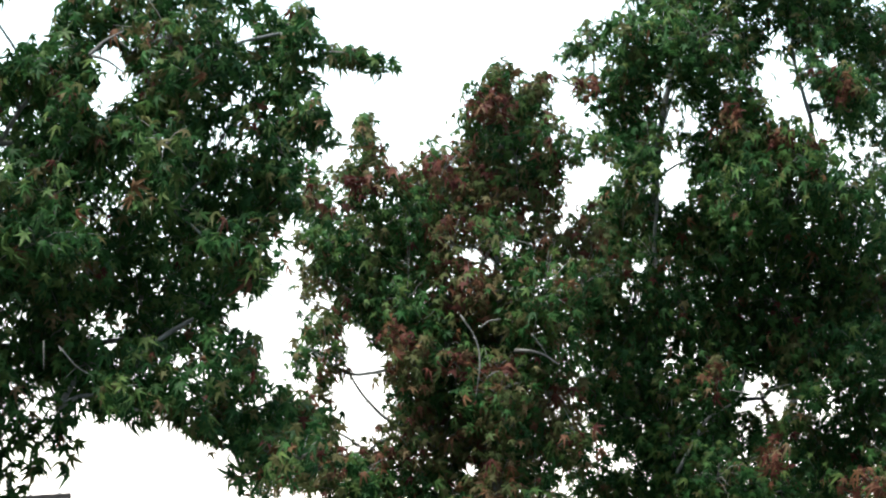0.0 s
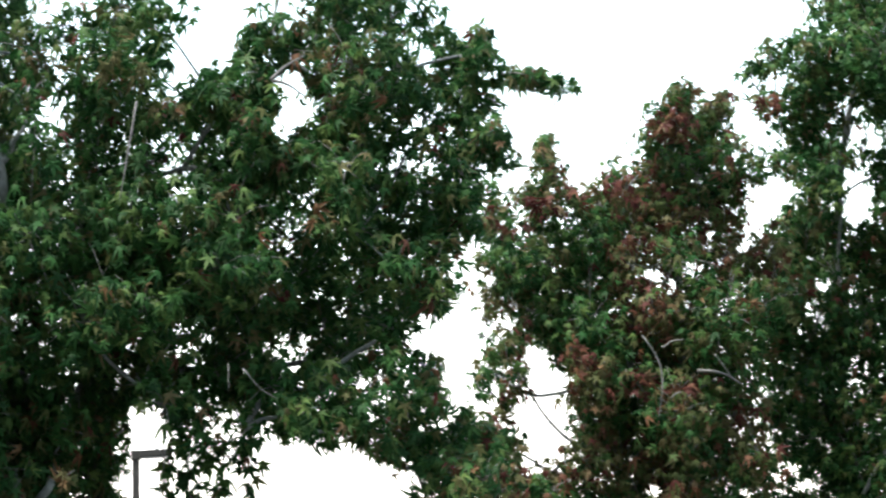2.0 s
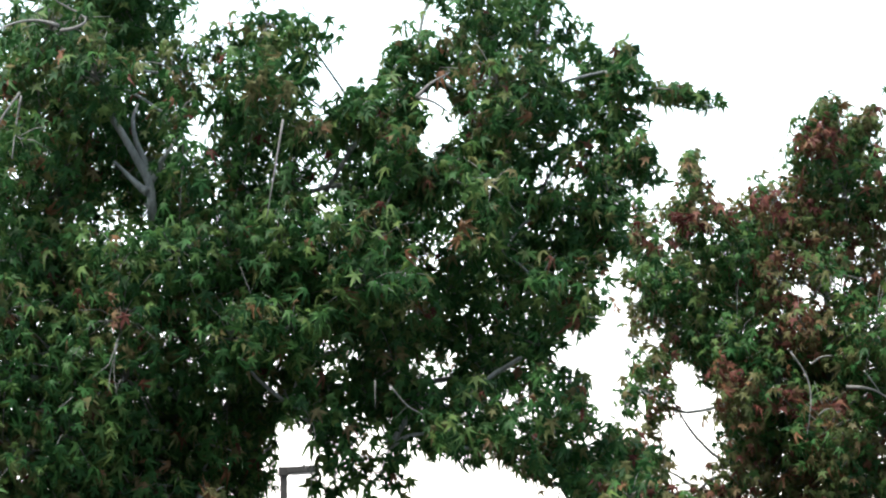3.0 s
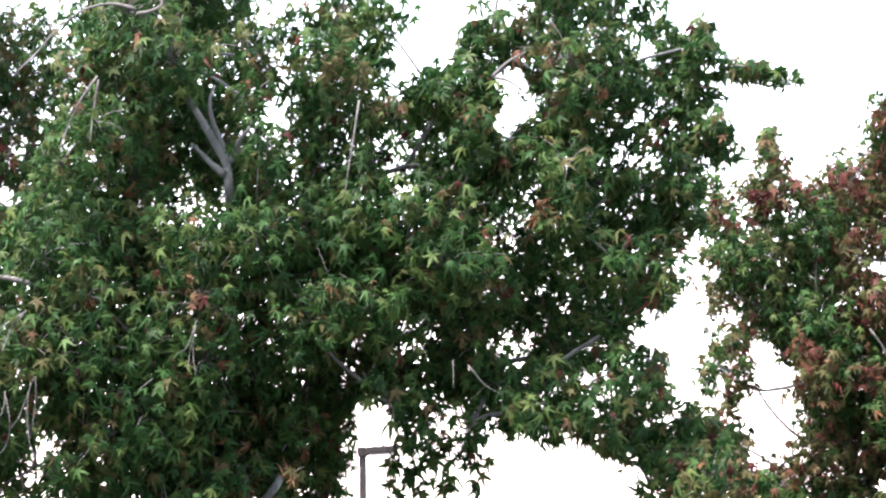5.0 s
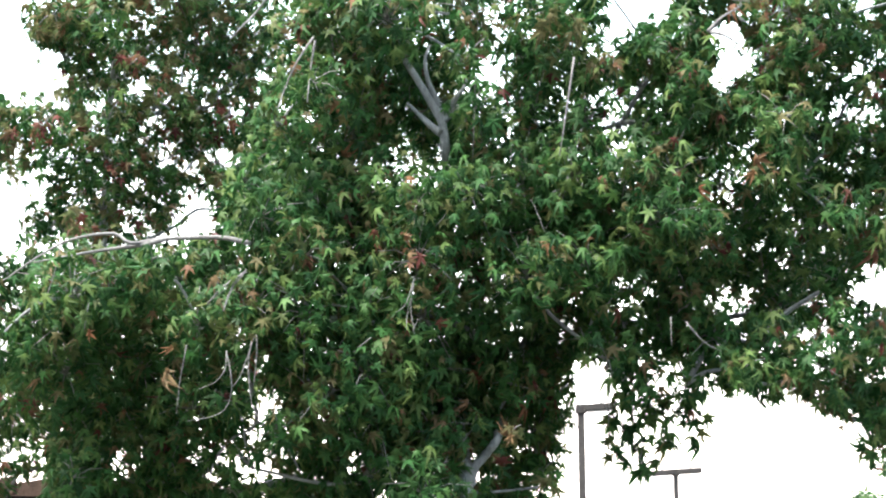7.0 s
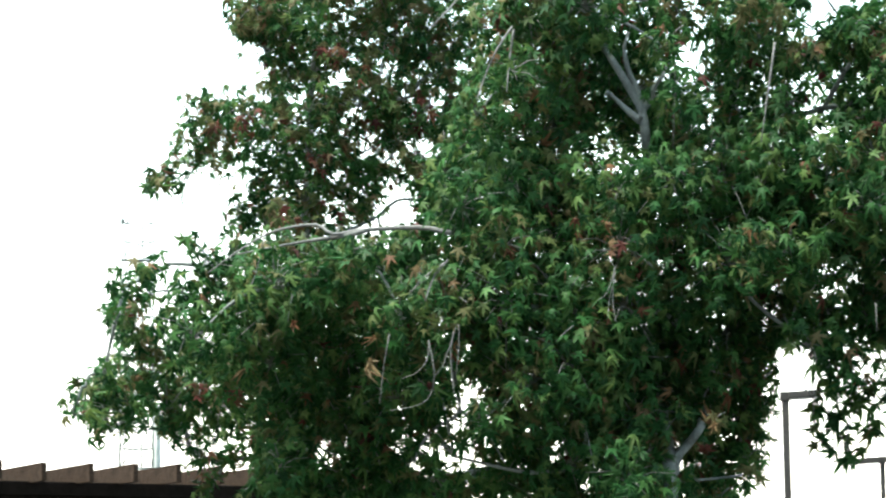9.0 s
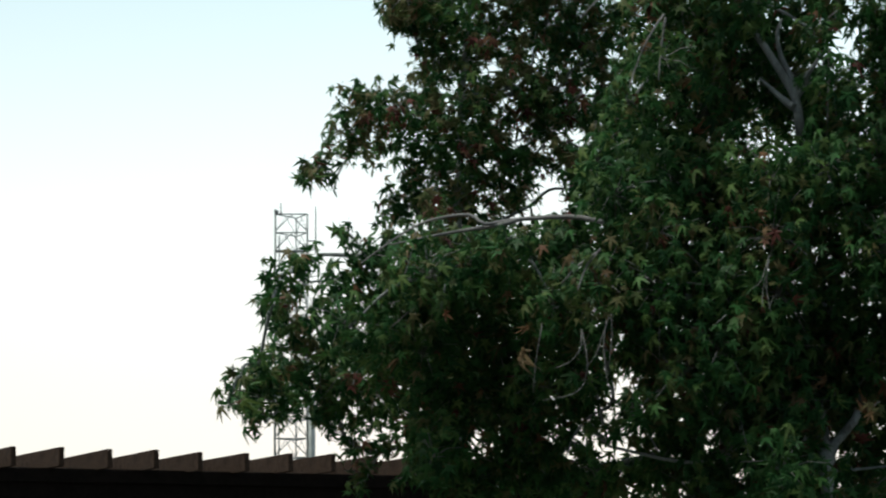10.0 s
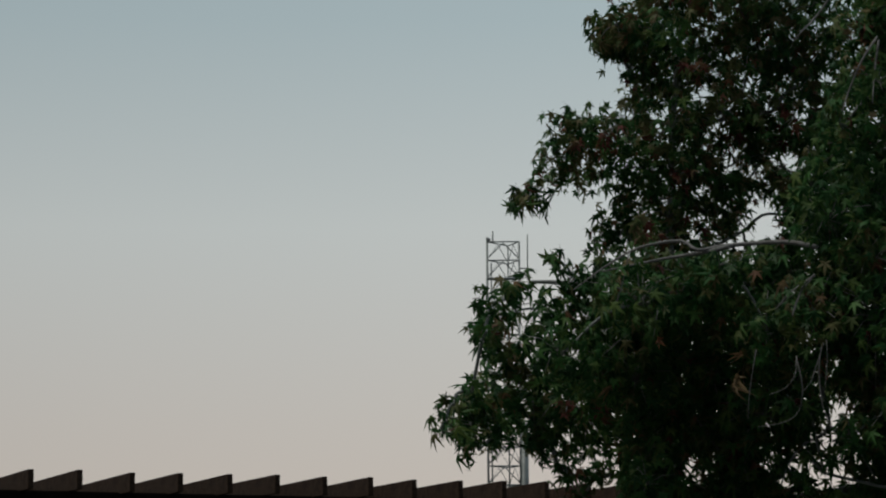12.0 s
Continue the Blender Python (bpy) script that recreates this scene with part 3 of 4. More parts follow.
B_CLUMPS = {
    "upper": [(-0.46, 5.86, 0.11), (-0.35, 5.80, 0.11), (-0.25, 5.65, 0.11), (-0.34, 5.97, 0.22), (-0.43, 5.86, 0.09), (-0.01, 5.88, 0.24), (0.32, 5.75, 0.28), (0.69, 5.74, 0.28), (1.02, 5.65, 0.24), (1.27, 5.73, 0.16), (-0.14, 5.54, 0.19), (0.11, 5.50, 0.24), (-0.22, 5.29, 0.19), (-0.43, 5.21, 0.17), (-0.63, 5.27, 0.13), (-0.76, 5.25, 0.13), (-0.82, 5.00, 0.15), (-0.63, 5.02, 0.19), (-0.31, 4.95, 0.21), (-0.01, 6.26, 0.32), (0.41, 6.30, 0.32), (0.82, 6.16, 0.32), (0.21, 6.68, 0.32), (0.62, 6.72, 0.28)],
    "lower": [(0.03, 5.16, 0.26), (0.40, 5.28, 0.28), (0.73, 5.28, 0.24), (1.01, 5.15, 0.24), (0.06, 4.83, 0.26), (0.39, 4.86, 0.26), (0.68, 4.94, 0.24), (-0.27, 4.66, 0.15), (0.02, 4.53, 0.19), (0.35, 4.57, 0.19), (0.55, 4.45, 0.15), (-0.31, 4.46, 0.19), (-0.47, 4.46, 0.11), (-0.52, 4.32, 0.08), (-0.06, 4.31, 0.19), (0.92, 4.82, 0.24), (0.84, 4.57, 0.15), (0.18, 4.24, 0.22), (1.26, 5.31, 0.24), (1.25, 4.90, 0.24), (0.26, 4.08, 0.18), (0.59, 4.16, 0.18), (0.83, 4.24, 0.16), (1.08, 4.52, 0.20), (-0.15, 4.08, 0.16)],
    "red": [(0.21, 5.60, 0.09), (-0.43, 5.12, 0.09), (0.93, 5.25, 0.08), (-0.68, 5.08, 0.07), (0.10, 4.83, 0.10), (0.80, 4.55, 0.08)],
    "top_left": [(-0.50, 5.99, 0.09), (-0.37, 5.93, 0.09), (-0.43, 5.77, 0.04), (-0.23, 5.96, 0.11), (-0.15, 5.82, 0.07), (-0.06, 5.94, 0.10)],
    "behind": [(1.08, 6.07, 0.14), (1.22, 5.88, 0.14), (1.16, 6.22, 0.12), (0.95, 5.83, 0.14), (0.55, 5.96, 0.14), (0.71, 6.09, 0.14), (0.75, 5.68, 0.12), (1.32, 6.03, 0.12), (0.59, 5.63, 0.12), (0.80, 5.36, 0.12), (0.64, 5.24, 0.11), (1.00, 5.54, 0.12), (1.14, 5.65, 0.10)],
    "tip": [(-1.11, 4.62, 0.06), (-0.89, 4.63, 0.06), (-1.00, 4.67, 0.06), (-0.97, 4.80, 0.11), (-0.78, 4.83, 0.12), (-1.10, 4.71, 0.09)],
    "deep": [(0.31, 5.59, 0.13), (0.60, 5.38, 0.13), (0.24, 5.25, 0.12), (0.47, 5.88, 0.13), (0.20, 4.96, 0.11), (0.72, 5.10, 0.10), (0.32, 4.76, 0.10), (0.52, 4.88, 0.08)],
}
B_WOOD = {
    "trunk": [(0.01, 1.81), (0.01, 2.53), (0.02, 3.26), (0.01, 3.92), (0.02, 4.41), (0.04, 4.83), (0.07, 5.41), (0.12, 5.92), (0.20, 6.55)],
}
B_GAPS = {
    "left": [(-1.19, 2.85, 0.07), (-1.16, 3.71, 0.07), (-1.02, 3.54, 0.05), (-0.99, 3.86, 0.11), (-0.87, 2.73, 0.06), (-0.73, 2.93, 0.06), (-0.67, 3.52, 0.07), (-0.60, 4.91, 0.06), (-0.42, 2.65, 0.09), (-0.34, 3.65, 0.04), (-0.27, 5.28, 0.06), (-0.19, 4.24, 0.06), (-0.04, 5.28, 0.08), (-0.03, 2.71, 0.07), (-0.01, 4.26, 0.08), (-0.00, 4.65, 0.05), (0.17, 2.78, 0.05), (0.18, 5.51, 0.05), (0.19, 2.65, 0.07), (0.25, 4.71, 0.06), (0.27, 5.41, 0.11), (0.30, 4.68, 0.05), (0.38, 5.17, 0.10), (0.47, 4.91, 0.10), (0.47, 5.71, 0.06), (0.59, 5.50, 0.08), (0.62, 4.86, 0.07), (0.68, 4.55, 0.11)],
    "middle": [(0.69, 4.45, 0.14), (0.76, 5.29, 0.07), (0.82, 4.58, 0.06), (0.84, 2.58, 0.05), (0.86, 4.94, 0.10), (0.91, 4.91, 0.09), (0.95, 5.25, 0.06), (1.04, 2.58, 0.07), (1.10, 2.72, 0.04), (1.12, 3.91, 0.06), (1.13, 2.62, 0.10), (1.19, 2.51, 0.06), (1.20, 3.34, 0.04), (1.24, 2.68, 0.07), (1.29, 2.58, 0.06), (1.37, 2.77, 0.06), (1.43, 2.63, 0.06), (1.45, 3.87, 0.09), (1.46, 3.30, 0.05), (1.58, 2.58, 0.05)],
    "notch": [(-0.37, 5.63, 0.07), (-0.28, 5.66, 0.05), (-0.45, 5.65, 0.05)],
}
C_CLUMPS = {
    "upper": [(0.11, 5.85, 0.14), (-0.05, 5.68, 0.15), (-0.18, 5.50, 0.11), (0.17, 5.57, 0.24), (0.43, 5.76, 0.13), (0.34, 5.61, 0.19), (-0.06, 5.35, 0.24), (0.46, 5.34, 0.20), (0.72, 5.29, 0.15), (0.90, 5.28, 0.11), (0.20, 5.21, 0.28), (-0.19, 5.09, 0.22), (-0.44, 5.23, 0.11), (-0.56, 5.06, 0.19), (-0.76, 5.08, 0.07), (-0.35, 4.87, 0.28), (0.02, 4.89, 0.32), (0.41, 4.99, 0.22), (-0.64, 4.75, 0.28), (-0.99, 4.94, 0.18), (-0.97, 5.48, 0.10), (-0.92, 5.30, 0.14), (-1.10, 5.14, 0.14), (-0.91, 5.11, 0.15), (-1.16, 4.76, 0.15), (-1.31, 4.99, 0.15), (-1.42, 4.87, 0.15), (-1.39, 5.15, 0.11), (-1.33, 4.68, 0.12), (-1.46, 4.58, 0.10)],
    "middle": [(-1.25, 4.57, 0.19), (-0.99, 4.52, 0.28), (-0.64, 4.47, 0.32), (-0.29, 4.54, 0.24), (0.05, 4.53, 0.28), (0.40, 4.57, 0.28), (-1.36, 4.33, 0.18), (-0.99, 4.17, 0.28), (-0.65, 4.07, 0.32), (-0.31, 4.06, 0.32), (0.04, 4.10, 0.32), (0.38, 4.09, 0.32), (-1.30, 3.98, 0.18), (-1.43, 3.79, 0.15), (-1.50, 3.62, 0.10), (-1.22, 3.63, 0.15), (-1.31, 3.46, 0.11), (-0.78, 3.99, 0.21), (-0.66, 3.64, 0.26), (-0.36, 3.72, 0.32), (0.03, 3.71, 0.32), (0.37, 3.70, 0.32), (0.74, 4.60, 0.24), (0.69, 4.21, 0.24)],
    "lower": [(-0.64, 3.38, 0.24), (-0.32, 3.33, 0.32), (0.02, 3.36, 0.32), (-0.76, 3.08, 0.19), (-0.98, 2.98, 0.11), (-0.42, 2.99, 0.32), (-0.08, 2.98, 0.32), (-0.81, 2.77, 0.24), (-1.02, 2.77, 0.19), (-1.36, 3.14, 0.22), (-1.53, 3.23, 0.18), (-1.36, 2.84, 0.24), (-1.62, 2.89, 0.19), (-1.11, 2.62, 0.21), (-0.43, 2.61, 0.30), (-0.00, 2.60, 0.34), (0.40, 3.31, 0.32), (0.31, 2.93, 0.32), (-1.75, 2.72, 0.15), (-0.77, 2.28, 0.34), (-0.26, 2.26, 0.38), (0.25, 2.29, 0.38), (0.61, 3.01, 0.21)],
    "red": [(-0.35, 5.12, 0.16), (-0.98, 5.05, 0.12), (0.08, 5.59, 0.15), (-0.05, 5.64, 0.10), (-0.32, 3.63, 0.12), (-1.39, 4.92, 0.09), (0.03, 3.58, 0.10), (-0.79, 3.82, 0.10), (-0.17, 4.23, 0.11), (-0.72, 5.08, 0.07)],
    "gold": [(0.34, 4.03, 0.15), (0.14, 3.92, 0.12), (-0.97, 5.40, 0.09), (0.11, 5.86, 0.10), (0.10, 3.11, 0.11)],
    "tufts": [(-0.93, 5.53, 0.06), (-0.98, 5.43, 0.07), (0.07, 5.90, 0.06), (0.19, 5.86, 0.04), (0.41, 5.83, 0.06), (0.34, 5.75, 0.06), (-0.45, 5.25, 0.05)],
}
C_WOOD = {
    "trunk": [(-0.01, 2.09), (-0.01, 2.60), (0.04, 3.36), (0.04, 3.97), (0.04, 4.58), (0.09, 5.10), (0.12, 5.64), (0.11, 5.86)],
    "stick_b": [(-0.25, 3.99), (-0.14, 3.81), (-0.11, 3.64), (-0.13, 3.46), (-0.15, 3.36)],
    "stick_c": [(-0.10, 3.89), (-0.03, 3.94), (0.06, 3.95)],
    "branch_c": [(0.16, 3.71), (0.28, 3.70), (0.38, 3.67), (0.48, 3.60)],
    "stick_d": [(0.29, 3.83), (0.34, 3.76), (0.40, 3.67)],
    "stick_e": [(-0.06, 3.50), (0.01, 3.55), (0.10, 3.51)],
    "twig_f": [(0.49, 3.36), (0.56, 3.23)],
    "twig_g": [(-0.95, 3.33), (-1.02, 3.35), (-1.13, 3.31), (-1.25, 3.34)],
    "inner_left": [(-0.34, 3.13), (-0.64, 3.15), (-0.81, 3.20), (-0.94, 3.32), (-1.04, 3.45), (-1.12, 3.60), (-1.18, 3.75), (-1.22, 3.90)],
}
C_GAPS = {
    "left": [(-1.30, 4.09, 0.08), (-1.18, 3.37, 0.11), (-1.09, 3.86, 0.10), (-1.01, 3.28, 0.20), (-0.94, 3.65, 0.15), (-0.35, 3.61, 0.04), (-0.34, 2.69, 0.05), (-0.20, 2.81, 0.08), (-0.16, 4.45, 0.09), (0.00, 4.36, 0.11), (0.16, 4.49, 0.08), (0.31, 4.52, 0.05), (0.53, 4.64, 0.06), (0.63, 3.74, 0.05), (0.88, 2.94, 0.07), (1.01, 3.67, 0.10), (1.07, 4.07, 0.07), (1.13, 4.33, 0.09)],
    "beside": [(-1.49, 4.72, 0.05), (-1.47, 4.50, 0.06), (-0.22, 2.80, 0.08), (-1.01, 3.57, 0.10), (-1.15, 3.21, 0.07)],
}
D_CLUMPS = {
    "red": [(1.58, 5.79, 0.17), (1.08, 5.41, 0.10), (1.32, 5.39, 0.08), (0.47, 3.58, 0.09), (-0.46, 5.88, 0.09), (0.93, 2.92, 0.12), (0.66, 5.56, 0.10), (1.63, 2.68, 0.13)],
    "gold": [(0.70, 5.47, 0.13), (-0.11, 6.28, 0.11)],
    "upper": [(-0.43, 6.25, 0.17), (-0.58, 6.11, 0.09), (-0.40, 5.87, 0.17), (-0.12, 6.09, 0.24), (-0.13, 6.37, 0.16), (0.16, 6.31, 0.29), (-0.02, 5.84, 0.24), (-0.05, 5.45, 0.18), (0.07, 5.13, 0.16), (-0.15, 5.23, 0.13), (0.26, 5.46, 0.15), (0.47, 6.25, 0.33), (0.80, 6.28, 0.27), (0.52, 5.88, 0.27), (0.81, 5.83, 0.22), (-0.23, 5.59, 0.20), (0.03, 5.38, 0.16), (0.47, 5.29, 0.20), (0.70, 5.42, 0.31), (0.99, 5.39, 0.29), (1.27, 5.22, 0.29), (1.69, 5.70, 0.24), (1.56, 5.84, 0.20), (1.28, 5.94, 0.16), (1.36, 6.31, 0.24), (1.71, 6.24, 0.33), (1.16, 6.36, 0.16), (1.74, 5.02, 0.20), (1.48, 4.98, 0.24), (1.12, 4.93, 0.33)],
    "upper_b": [(0.73, 4.99, 0.33), (0.22, 6.77, 0.35), (0.76, 6.84, 0.40), (1.43, 6.76, 0.40), (0.33, 7.33, 0.44), (1.00, 7.34, 0.44), (1.58, 7.27, 0.44), (0.80, 7.82, 0.40)],
    "middle": [(0.48, 4.82, 0.24), (-0.20, 4.98, 0.19), (-0.34, 4.89, 0.19), (-0.05, 4.93, 0.19), (0.16, 4.72, 0.22), (0.40, 4.57, 0.33), (0.80, 4.56, 0.37), (1.24, 4.50, 0.33), (1.63, 4.57, 0.33), (-0.22, 4.62, 0.27), (0.04, 4.45, 0.22), (-0.40, 4.38, 0.24), (-0.50, 4.02, 0.29), (-0.15, 4.10, 0.22), (0.21, 4.13, 0.29), (0.60, 4.12, 0.37), (1.00, 4.06, 0.33), (1.39, 4.09, 0.37), (1.74, 4.12, 0.35), (2.05, 6.00, 0.40), (2.10, 5.27, 0.40), (2.07, 4.56, 0.40), (2.03, 3.85, 0.40)],
    "lower": [(-0.07, 3.74, 0.20), (-0.24, 3.84, 0.18), (0.03, 4.00, 0.18), (-0.43, 3.58, 0.29), (-0.12, 3.48, 0.22), (0.14, 3.38, 0.31), (0.41, 3.73, 0.33), (0.79, 3.80, 0.26), (1.20, 3.74, 0.33), (1.59, 3.69, 0.33), (-0.24, 3.22, 0.31), (-0.50, 2.70, 0.26), (0.12, 2.98, 0.33), (0.45, 3.11, 0.24), (0.46, 2.73, 0.33), (0.06, 2.59, 0.33), (0.86, 2.92, 0.27), (1.25, 2.99, 0.26), (1.61, 3.25, 0.26), (1.64, 2.85, 0.33), (0.85, 2.61, 0.29), (1.24, 2.65, 0.33), (0.49, 3.46, 0.18), (1.14, 3.39, 0.15), (0.80, 3.60, 0.11), (0.62, 3.34, 0.08), (1.04, 3.15, 0.11), (0.89, 3.07, 0.12), (1.06, 3.53, 0.12), (0.58, 3.56, 0.13)],
    "lower_b": [(0.84, 3.36, 0.16), (1.09, 3.20, 0.13), (0.65, 3.14, 0.16), (1.27, 3.34, 0.16), (1.02, 3.57, 0.11), (2.00, 3.32, 0.40), (1.97, 2.67, 0.40), (-0.17, 2.25, 0.40), (0.40, 2.24, 0.40), (1.00, 2.22, 0.40)],
    "low_fill": [(-0.53, 3.32, 0.13), (-0.24, 2.77, 0.13), (-0.35, 2.68, 0.11), (-0.52, 3.48, 0.10), (-0.06, 2.96, 0.11), (-0.25, 3.67, 0.13), (0.12, 3.13, 0.13), (0.38, 2.86, 0.12), (1.38, 2.96, 0.13)],
}
D_WOOD = {
    "trunk": [(0.00, 2.07), (0.01, 2.59), (0.03, 3.38), (0.03, 4.18), (0.04, 4.72), (0.08, 5.26), (0.17, 5.72), (0.23, 5.99), (0.30, 6.54), (0.45, 7.09)],
    "stem": [(0.04, 2.59), (0.32, 3.02), (0.52, 3.24), (0.66, 3.41), (0.86, 3.98), (1.11, 4.68), (1.30, 5.40), (1.27, 5.67), (1.19, 6.04), (1.19, 6.50)],
    "inner_a": [(0.13, 2.73), (0.27, 2.99), (0.41, 3.20), (0.62, 3.32), (0.67, 3.42), (0.71, 3.59)],
    "inner_b": [(1.05, 3.29), (1.19, 3.40), (1.45, 3.49), (1.63, 3.54)],
    "twig_a": [(0.58, 3.42), (0.84, 3.36), (1.09, 3.32)],
    "twig_b": [(0.67, 3.51), (0.82, 3.41), (1.06, 3.45)],
    "inner_c": [(0.10, 4.19), (0.04, 4.55), (0.09, 5.05), (0.07, 5.27), (0.20, 5.68), (0.28, 5.95), (0.31, 6.27)],
}
D_GAPS = {
    "left": [(-0.70, 4.74, 0.06), (-0.60, 3.80, 0.05), (-0.14, 4.14, 0.07), (-0.08, 4.41, 0.09), (0.04, 3.24, 0.05), (0.14, 4.35, 0.06), (0.18, 5.02, 0.14), (0.30, 5.14, 0.07), (0.35, 4.67, 0.06), (0.36, 5.55, 0.11), (0.58, 6.17, 0.09), (0.64, 5.86, 0.08), (1.01, 5.90, 0.14), (1.05, 6.22, 0.09), (1.12, 5.71, 0.14), (1.16, 4.94, 0.07), (1.24, 4.71, 0.07), (1.42, 5.44, 0.09), (1.48, 5.99, 0.09), (1.61, 6.09, 0.06), (1.66, 5.06, 0.09)],
    "low": [(0.79, 3.39, 0.14), (-0.36, 2.98, 0.06), (0.94, 3.30, 0.07), (1.39, 3.26, 0.06)],
}


def leaf_shape(curl, fold, seed):
    """A five-lobed star leaf, about 1 across, stalk at the origin, hanging along +y."""
    rng = random.Random(seed)
    pts, faces = [(0.0, 0.36, 0.0)], []
    lobes = [(-112, 0.42), (-52, 0.64), (0, 0.72), (52, 0.64), (112, 0.42)]
    for k, (deg, length) in enumerate(lobes):
        length *= rng.uniform(0.9, 1.1)
        deg += rng.uniform(-6, 6)
        for da, rad, up in ((-29, 0.19, -fold), (-18, 0.46 * length, 0.0), (0, length, 0.5 * fold), (18, 0.46 * length, 0.0)):
            a = radians(deg + da)
            pts.append((rad * math.sin(a), 0.36 + rad * math.cos(a), up - curl * rad * rad))
    a = radians(150)
    pts.append((0.15 * math.sin(a), 0.36 + 0.15 * math.cos(a), -fold))
    n = len(pts) - 1
    faces = [(0, k + 1, k) for k in range(1, n)] + [(0, 1, n)]
    base = len(pts)
    pts += [(-0.012, 0.0, 0.02), (0.012, 0.0, 0.02), (0.012, 0.36, 0.004), (-0.012, 0.36, 0.004)]
    faces += [(base, base + 1, base + 2), (base, base + 2, base + 3)]
    return np.array(pts), np.array(faces)


LEAVES = [leaf_shape(c, f, s) for c, f, s in ((0.8, 0.08, 1), (1.5, 0.10, 2), (0.4, 0.16, 3), (2.2, 0.06, 4))]


def leaf_mesh(name, turns, places, shape, tint, mats):
    """Many leaves in one mesh. turns: n x 3 x 3 (with size), places: n x 3."""
    co, tri = [], []
    colour, first = [], 0
    for s, (pts, faces) in enumerate(LEAVES):
        pick = shape == s
        v = np.einsum("nij,kj->nki", turns[pick], pts) + places[pick][:, None, :]
        n, k = v.shape[:2]
        co.append(v.reshape(-1, 3))
        tri.append((faces[None] + (first + k * np.arange(n))[:, None, None]).reshape(-1, 3))
        colour.append(np.repeat(tint[pick], len(faces)))
        first += n * k
    co, tri, colour = np.concatenate(co), np.concatenate(tri), np.concatenate(colour)
    me = bpy.data.meshes.new(name)
    me.vertices.add(len(co))
    me.vertices.foreach_set("co", co.astype(np.float32).ravel())
    me.loops.add(3 * len(tri))
    me.loops.foreach_set("vertex_index", tri.astype(np.int32).ravel())
    me.polygons.add(len(tri))
    me.polygons.foreach_set("loop_start", (3 * np.arange(len(tri))).astype(np.int32))
    me.polygons.foreach_set("material_index", colour.astype(np.int32))
    for m in mats:
        me.materials.append(m)
    me.update(calc_edges=True)
    return me


SINGLE = {}
for s_, (pts_, faces_) in enumerate(LEAVES):
    for c_ in range(4):
        me_ = bpy.data.meshes.new("leaf")
        me_.from_pydata(pts_.tolist(), [], faces_.tolist())
        me_.materials.append(LEAF_ONE[c_])
        SINGLE[s_, c_] = me_


